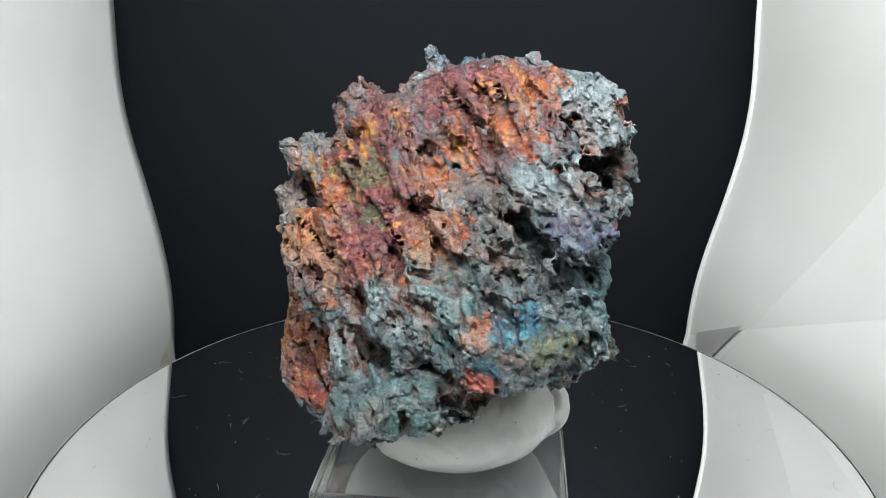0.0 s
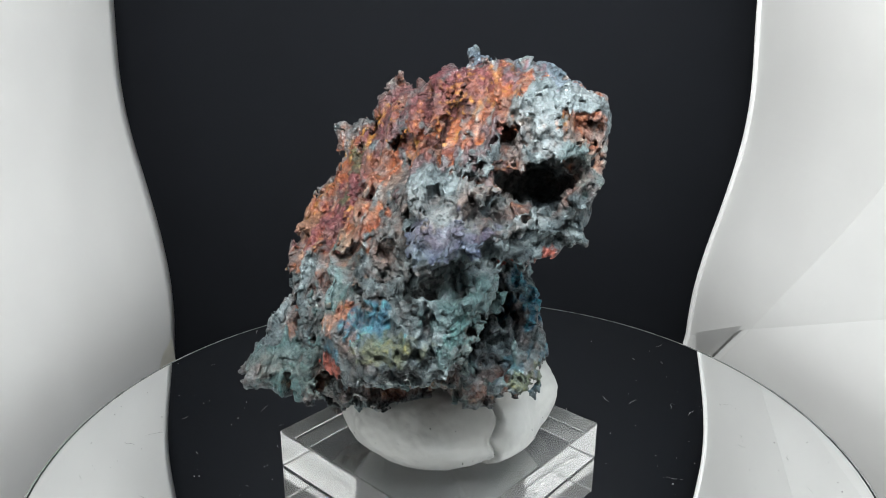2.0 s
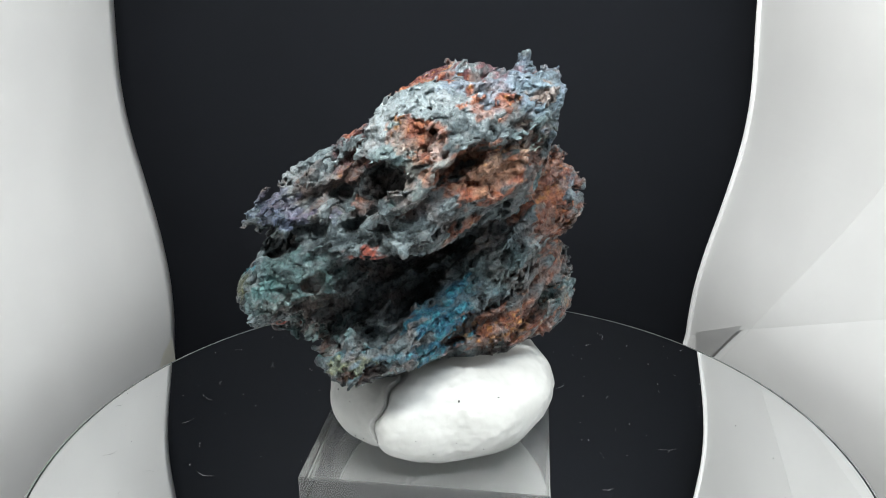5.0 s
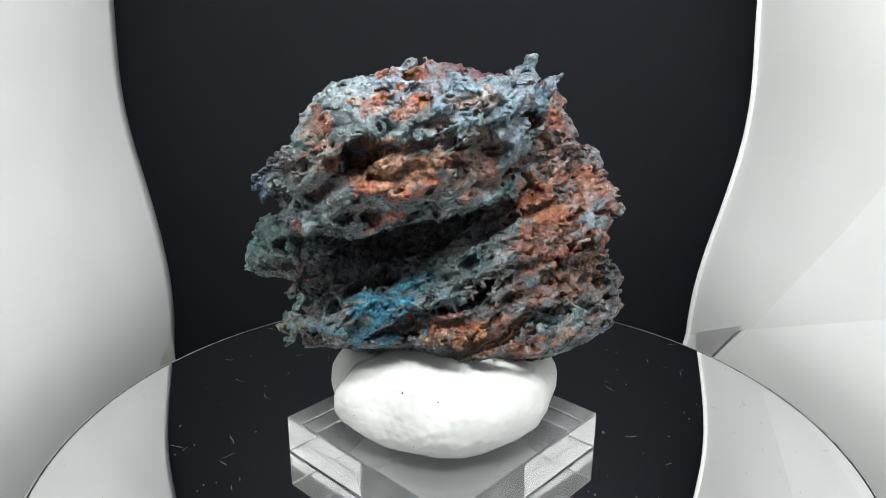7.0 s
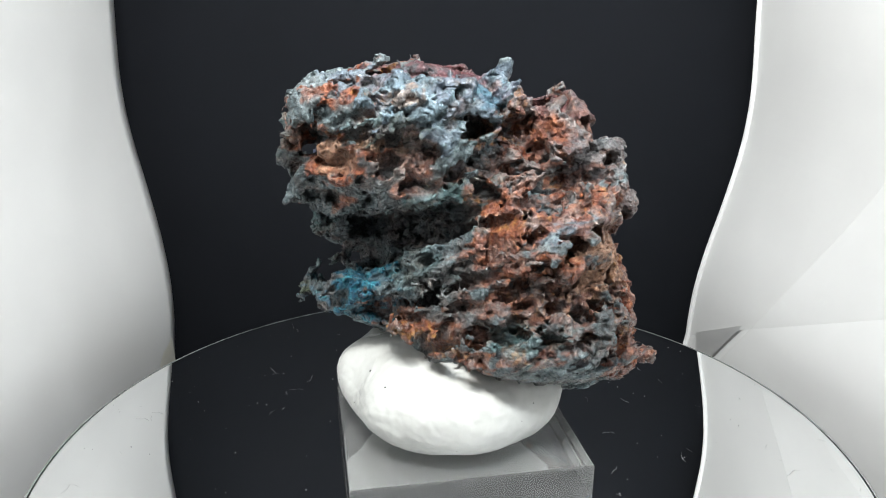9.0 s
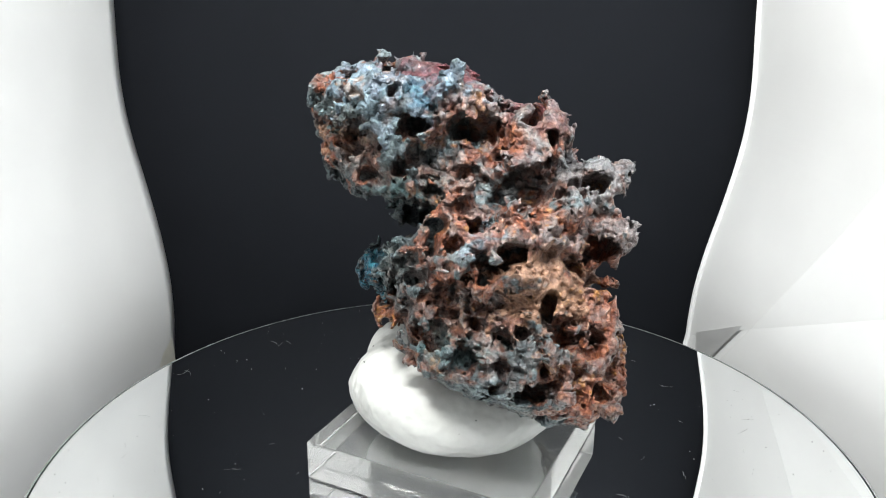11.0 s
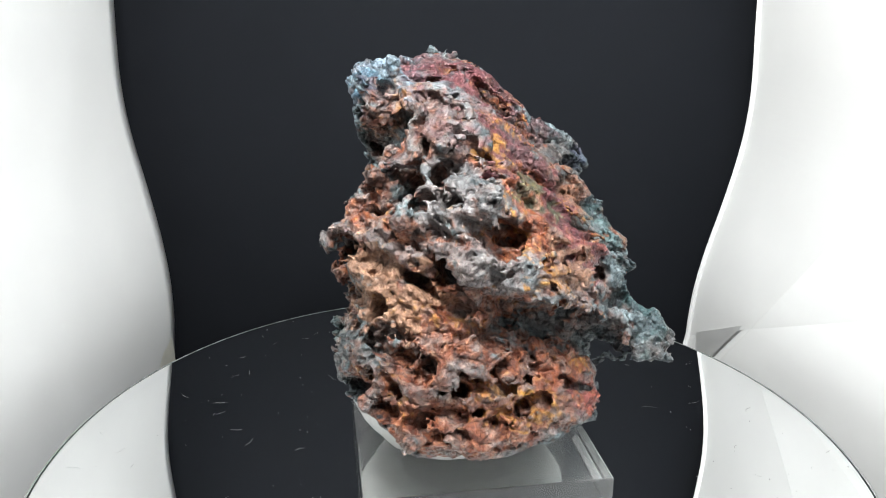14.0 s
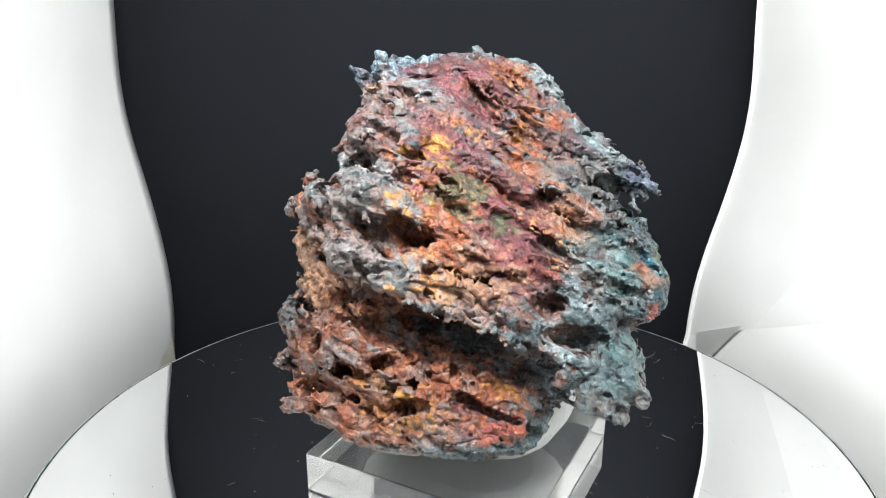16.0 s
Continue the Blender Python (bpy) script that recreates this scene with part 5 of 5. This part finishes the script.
# stains of the overhanging head
stain("rust", (25.3, -4.5, 63.1), (3.6, 3.3, 1.3), 0.9)
stain("rust", (24.4, 1.0, 59.0), (4.2, 4.4, 1.3), 0.95)
stain("rust", (20.2, 5.0, 67.3), (3.6, 3.3, 1.3), 0.9)
stain("tan", (20.5, 7.3, 58.6), (4.5, 4.8, 2.1), 0.8)
stain("sky", (11.8, 12.7, 67.6), (5.7, 6.7, 2.7), 0.8)
stain("sky", (7.4, 15.0, 64.9), (4.5, 4.8, 4.8), 0.5)
stain("frost", (13.5, -0.5, 69.9), (6.7, 7.8, 2.9), 0.4)
stain("rust", (-2.8, 14.1, 49.3), (4.5, 4.8, 3.8), 0.8)
stain("rust", (-11.0, 18.3, 51.7), (4.2, 4.4, 2.4), 0.8)
stain("rust", (-5.4, 17.3, 41.6), (4.9, 5.6, 1.7), 0.8)
stain("azure", (16.7, -0.9, 34.2), (4.4, 4.6, 2.5), 1)
stain("azure", (13.3, 1.6, 37.2), (4.2, 4.4, 1.5), 0.35)
stain("azure", (17.0, -1.8, 29.4), (4.2, 4.4, 1.9), 0.7)
stain("rust", (10.1, 8.3, 30.9), (6.7, 7.8, 2.4), 0.6)
stain("rust", (2.3, 13.5, 25.9), (4.5, 4.8, 1.7), 0.7)
stain("gold", (12.9, 2.8, 30.7), (4.0, 3.9, 1.0), 0.6)
stain("gold", (7.2, 10.7, 29.3), (4.0, 3.9, 1.0), 0.5)
stain("teal", (9.8, 6.9, 41.6), (5.7, 6.7, 3.3), 0.2)
# stains of the striped flank
stain("tan", (21.1, 6.6, 57.7), (5.2, 4.5, 1.7), 0.7)
stain("rust", (22.8, 3.3, 61.3), (3.7, 3.8, 1.3), 0.9)
stain("rust", (15.3, 11.7, 59.5), (3.9, 3.9, 1.1), 0.8)
stain("tan", (12.7, 11.6, 67.4), (3.0, 3.5, 1.4), 0.6)
stain("rust", (-3.4, 15.3, 48.1), (4.3, 4.1, 3.3), 0.8)
stain("rust", (-12.7, 18.7, 52.3), (5.2, 4.5, 1.9), 0.9)
stain("rust", (-9.9, 19.5, 43.3), (4.7, 4.3, 2.4), 0.9)
stain("rust", (8.6, 9.8, 30.6), (6.6, 5.5, 1.9), 0.7)
stain("rust", (2.4, 15.1, 27.9), (3.9, 3.9, 1.7), 0.8)
stain("rust", (-8.6, 11.9, 60.5), (5.6, 4.7, 3.8), 0.7)
stain("mauve", (-16.0, 6.0, 64.3), (3.9, 3.9, 3.3), 0.5)
stain("mauve", (-14.4, 14.1, 57.1), (3.9, 3.9, 2.9), 0.4)
stain("sky", (3.8, 15.9, 66.7), (6.6, 5.5, 3.3), 0.5)
stain("sky", (9.9, 12.9, 68.2), (5.6, 4.7, 2.9), 0.4)
stain("gold", (11.3, 6.9, 29.8), (4.7, 4.3, 1.0), 0.5)
stain("rust", (-1.5, 16.4, 36.2), (6.6, 5.5, 1.4), 0.5)
stain("teal", (-4.9, 19.2, 31.3), (6.6, 5.5, 2.9), 0.3)
# stains of the spongy end
stain("tan", (-20.2, 15.5, 39.9), (6.7, 5.8, 3.4), 0.95)
stain("tan", (-18.1, 17.6, 44.7), (4.4, 4.3, 1.3), 0.8)
stain("rust", (-20.6, 13.9, 51.6), (5.2, 4.7, 2.7), 0.9)
stain("rust", (-26.0, 6.7, 49.4), (5.2, 4.7, 2.7), 0.8)
stain("rust", (-16.4, 14.2, 56.2), (4.8, 4.5, 3.8), 0.6)
stain("rust", (-7.2, 14.9, 54.2), (4.8, 4.5, 3.8), 0.5)
stain("rust", (-26.0, 13.8, 29.0), (6.7, 5.8, 4.3), 0.8)
stain("rust", (-27.8, 6.1, 33.2), (4.4, 4.3, 5.7), 0.9)
stain("gold", (-27.9, 2.8, 27.2), (2.6, 3.3, 2.9), 0.5)
stain("rust", (-21.1, 18.3, 30.5), (3.6, 3.8, 1.3), 0.7)
stain("rust", (-3.8, 13.9, 66.4), (4.0, 4.0, 2.4), 0.6)
stain("rust", (-17.0, 7.0, 61.9), (4.4, 4.3, 2.4), 0.6)
stain("ash", (-23.9, 4.5, 55.1), (5.6, 5.0, 3.8), 0.9)
stain("ash", (-15.2, 12.0, 58.3), (4.8, 4.5, 1.3), 0.7)
stain("ash", (-20.1, 14.4, 48.9), (5.6, 5.0, 1.7), 0.6)
stain("sky", (-4.7, 12.5, 67.0), (4.8, 4.5, 2.1), 0.6)
stain("sky", (-10.7, 19.3, 49.4), (5.6, 5.0, 2.9), 0.4)
stain("teal", (3.7, 11.6, 51.1), (5.6, 5.0, 3.3), 0.3)
stain("mauve", (-2.4, -3.1, 70.2), (5.6, 5.0, 2.4), 0.6)
stain("mauve", (-6.9, -0.5, 64.8), (4.0, 4.0, 2.9), 0.4)
stain("moss", (12.8, 13.1, 60.7), (3.1, 3.6, 1.3), 0.3)
stain("rust", (-8.4, 18.4, 37.8), (6.7, 5.8, 3.8), 0.4)
# stains of the end with the tan flakes
stain("tan", (-21.5, 13.6, 40.6), (5.1, 5.6, 3.8), 0.9)
stain("tan", (-18.3, 17.1, 45.1), (4.3, 4.4, 1.7), 0.9)
stain("rust", (-23.3, 11.0, 50.6), (6.0, 6.7, 2.9), 0.8)
stain("ash", (-21.9, 5.7, 56.4), (5.1, 5.6, 3.8), 0.8)
stain("rust", (-26.7, 6.2, 48.5), (5.1, 5.6, 3.3), 0.8)
stain("ash", (-27.2, -0.4, 45.0), (5.1, 5.6, 2.4), 0.7)
stain("crimson", (-15.8, -17.1, 42.8), (4.3, 4.4, 2.9), 0.7)
stain("rust", (-28.0, 4.1, 27.6), (8.0, 8.9, 7.6), 0.8)
stain("gold", (-26.8, -4.3, 26.4), (3.7, 3.4, 2.4), 0.7)
stain("rust", (-27.3, 14.0, 26.8), (6.0, 6.7, 4.8), 0.5)
stain("rust", (-11.0, 5.8, 63.8), (6.0, 6.7, 3.8), 0.5)
stain("mauve", (-12.3, -1.2, 61.8), (4.6, 4.8, 3.8), 0.5)
stain("mauve", (0.1, 1.8, 69.6), (5.1, 5.6, 3.3), 0.6)
stain("sky", (0.3, 13.2, 68.5), (4.6, 4.8, 2.4), 0.5)
stain("rust", (-24.4, 8.7, 39.3), (7.0, 7.8, 3.8), 0.7)
# stains of the ledge over the rusty foot
stain("ash", (-22.9, 7.0, 55.3), (3.4, 4.5, 4.3), 0.8)
stain("ash", (-22.3, -0.5, 54.2), (3.3, 3.1, 2.9), 0.8)
stain("ash", (-27.8, 2.9, 48.3), (4.6, 7.0, 3.3), 0.7)
stain("ash", (-24.6, -7.5, 40.4), (4.6, 7.0, 2.4), 0.6)
stain("ash", (-18.6, -19.1, 32.0), (3.4, 5.0, 2.9), 0.7)
stain("rust", (-23.3, 10.8, 50.1), (3.3, 4.1, 2.9), 0.8)
stain("tan", (-18.4, 17.1, 46.1), (3.3, 4.1, 2.1), 0.6)
stain("rust", (-22.7, 11.7, 40.1), (4.0, 6.0, 3.8), 0.9)
stain("rust", (-26.8, 3.5, 40.0), (4.0, 6.0, 2.9), 0.8)
stain("rust", (-28.0, 4.3, 27.1), (8.6, 13.0, 5.7), 0.85)
stain("rust", (-24.3, -9.7, 28.0), (5.3, 8.0, 4.8), 0.8)
stain("gold", (-27.0, -2.9, 26.7), (3.2, 2.4, 1.0), 0.9)
stain("gold", (-28.3, -2.0, 23.9), (3.3, 3.1, 1.0), 0.8)
stain("gold", (-18.7, -17.4, 18.2), (3.2, 2.7, 1.0), 0.8)
stain("crimson", (-21.8, -15.4, 23.6), (3.3, 4.1, 2.4), 0.7)
stain("mauve", (-2.4, -5.2, 65.5), (3.4, 5.0, 4.8), 0.8)
stain("mauve", (13.1, -14.4, 61.3), (3.4, 4.5, 3.8), 0.7)
stain("frost", (-5.0, 6.9, 67.6), (3.4, 5.0, 3.8), 0.5)
stain("azure", (-0.2, 14.5, 67.9), (3.2, 2.7, 1.7), 0.4)
stain("gold", (-14.5, -2.9, 57.8), (3.1, 1.8, 2.5), 0.9)
stain("crimson", (-17.0, -15.4, 43.2), (3.3, 3.6, 2.4), 0.8)
stain("gold", (-25.8, -6.4, 44.2), (3.3, 4.1, 1.0), 0.7)
stain("rust", (-15.1, 8.2, 62.8), (3.4, 5.0, 4.8), 0.6)
stain("rust", (-24.7, 14.2, 31.7), (4.0, 6.0, 5.7), 0.5)
# stains of the ledge from the front
stain("mauve", (-10.6, -5.5, 57.2), (4.6, 5.5, 2.9), 0.9)
stain("mauve", (-11.7, -15.6, 46.9), (4.6, 5.5, 3.3), 0.9)
stain("mauve", (-2.0, -7.5, 63.4), (5.3, 6.6, 4.3), 0.7)
stain("gold", (-22.0, -3.6, 49.3), (4.0, 4.2, 1.3), 0.9)
stain("gold", (-26.2, -5.4, 44.5), (3.9, 3.8, 1.0), 0.9)
stain("gold", (-14.7, -1.1, 59.3), (3.6, 3.2, 1.3), 0.8)
stain("moss", (-14.3, -6.2, 54.4), (4.6, 5.5, 1.7), 0.8)
stain("moss", (-12.5, -12.4, 48.9), (3.7, 3.3, 1.3), 0.9)
stain("tan", (-20.1, -12.0, 43.4), (5.3, 6.6, 2.9), 0.7)
stain("crimson", (-16.5, -14.8, 44.2), (4.2, 4.7, 2.4), 0.7)
stain("ash", (-27.7, 2.0, 47.9), (4.2, 4.7, 2.9), 0.45)
stain("ash", (-16.2, 3.3, 63.2), (3.9, 3.8, 2.4), 0.4)
stain("rust", (-25.9, -5.3, 27.5), (10.6, 13.2, 5.7), 0.8)
stain("gold", (-28.3, -2.0, 24.4), (3.7, 3.3, 1.0), 0.8)
stain("gold", (-26.5, -4.7, 26.6), (3.3, 2.4, 1.3), 0.9)
stain("red", (-21.6, -16.4, 22.3), (3.9, 3.8, 1.5), 0.6)
stain("rust", (-21.6, -15.0, 39.5), (7.1, 8.8, 2.9), 0.5)
stain("tan", (-3.3, -19.9, 49.4), (3.9, 3.8, 3.8), 0.5)
stain("teal", (-2.7, -23.5, 44.3), (5.3, 6.6, 3.8), 0.3)
stain("sky", (-2.4, 9.2, 68.4), (4.2, 4.7, 2.4), 0.5)
stain("azure", (-2.3, 15.3, 67.7), (3.3, 2.4, 1.4), 0.5)
MINERAL = mineral_material()
specimen = tagged(mineral(), "rough iridescent mineral lump, grey-blue crust over rust-orange plates, on white putty", "mineral")


# ---- what turns with the table ----
def turning(thing, at):
    walk(thing, [(k * 0.5, pose(0, 0, 0, 0, 0, SPIN * k * 0.5) @ at) for k in range(33)])


def motions():
    turning(turntable, pose(0, 0, 0))
    turning(stand, pose(*BLOCK, 0, 0, 40.525 + 45))
    turning(lump, pose(0, 0, 0))
    turning(specimen, pose(0, 0, 0))


motions()
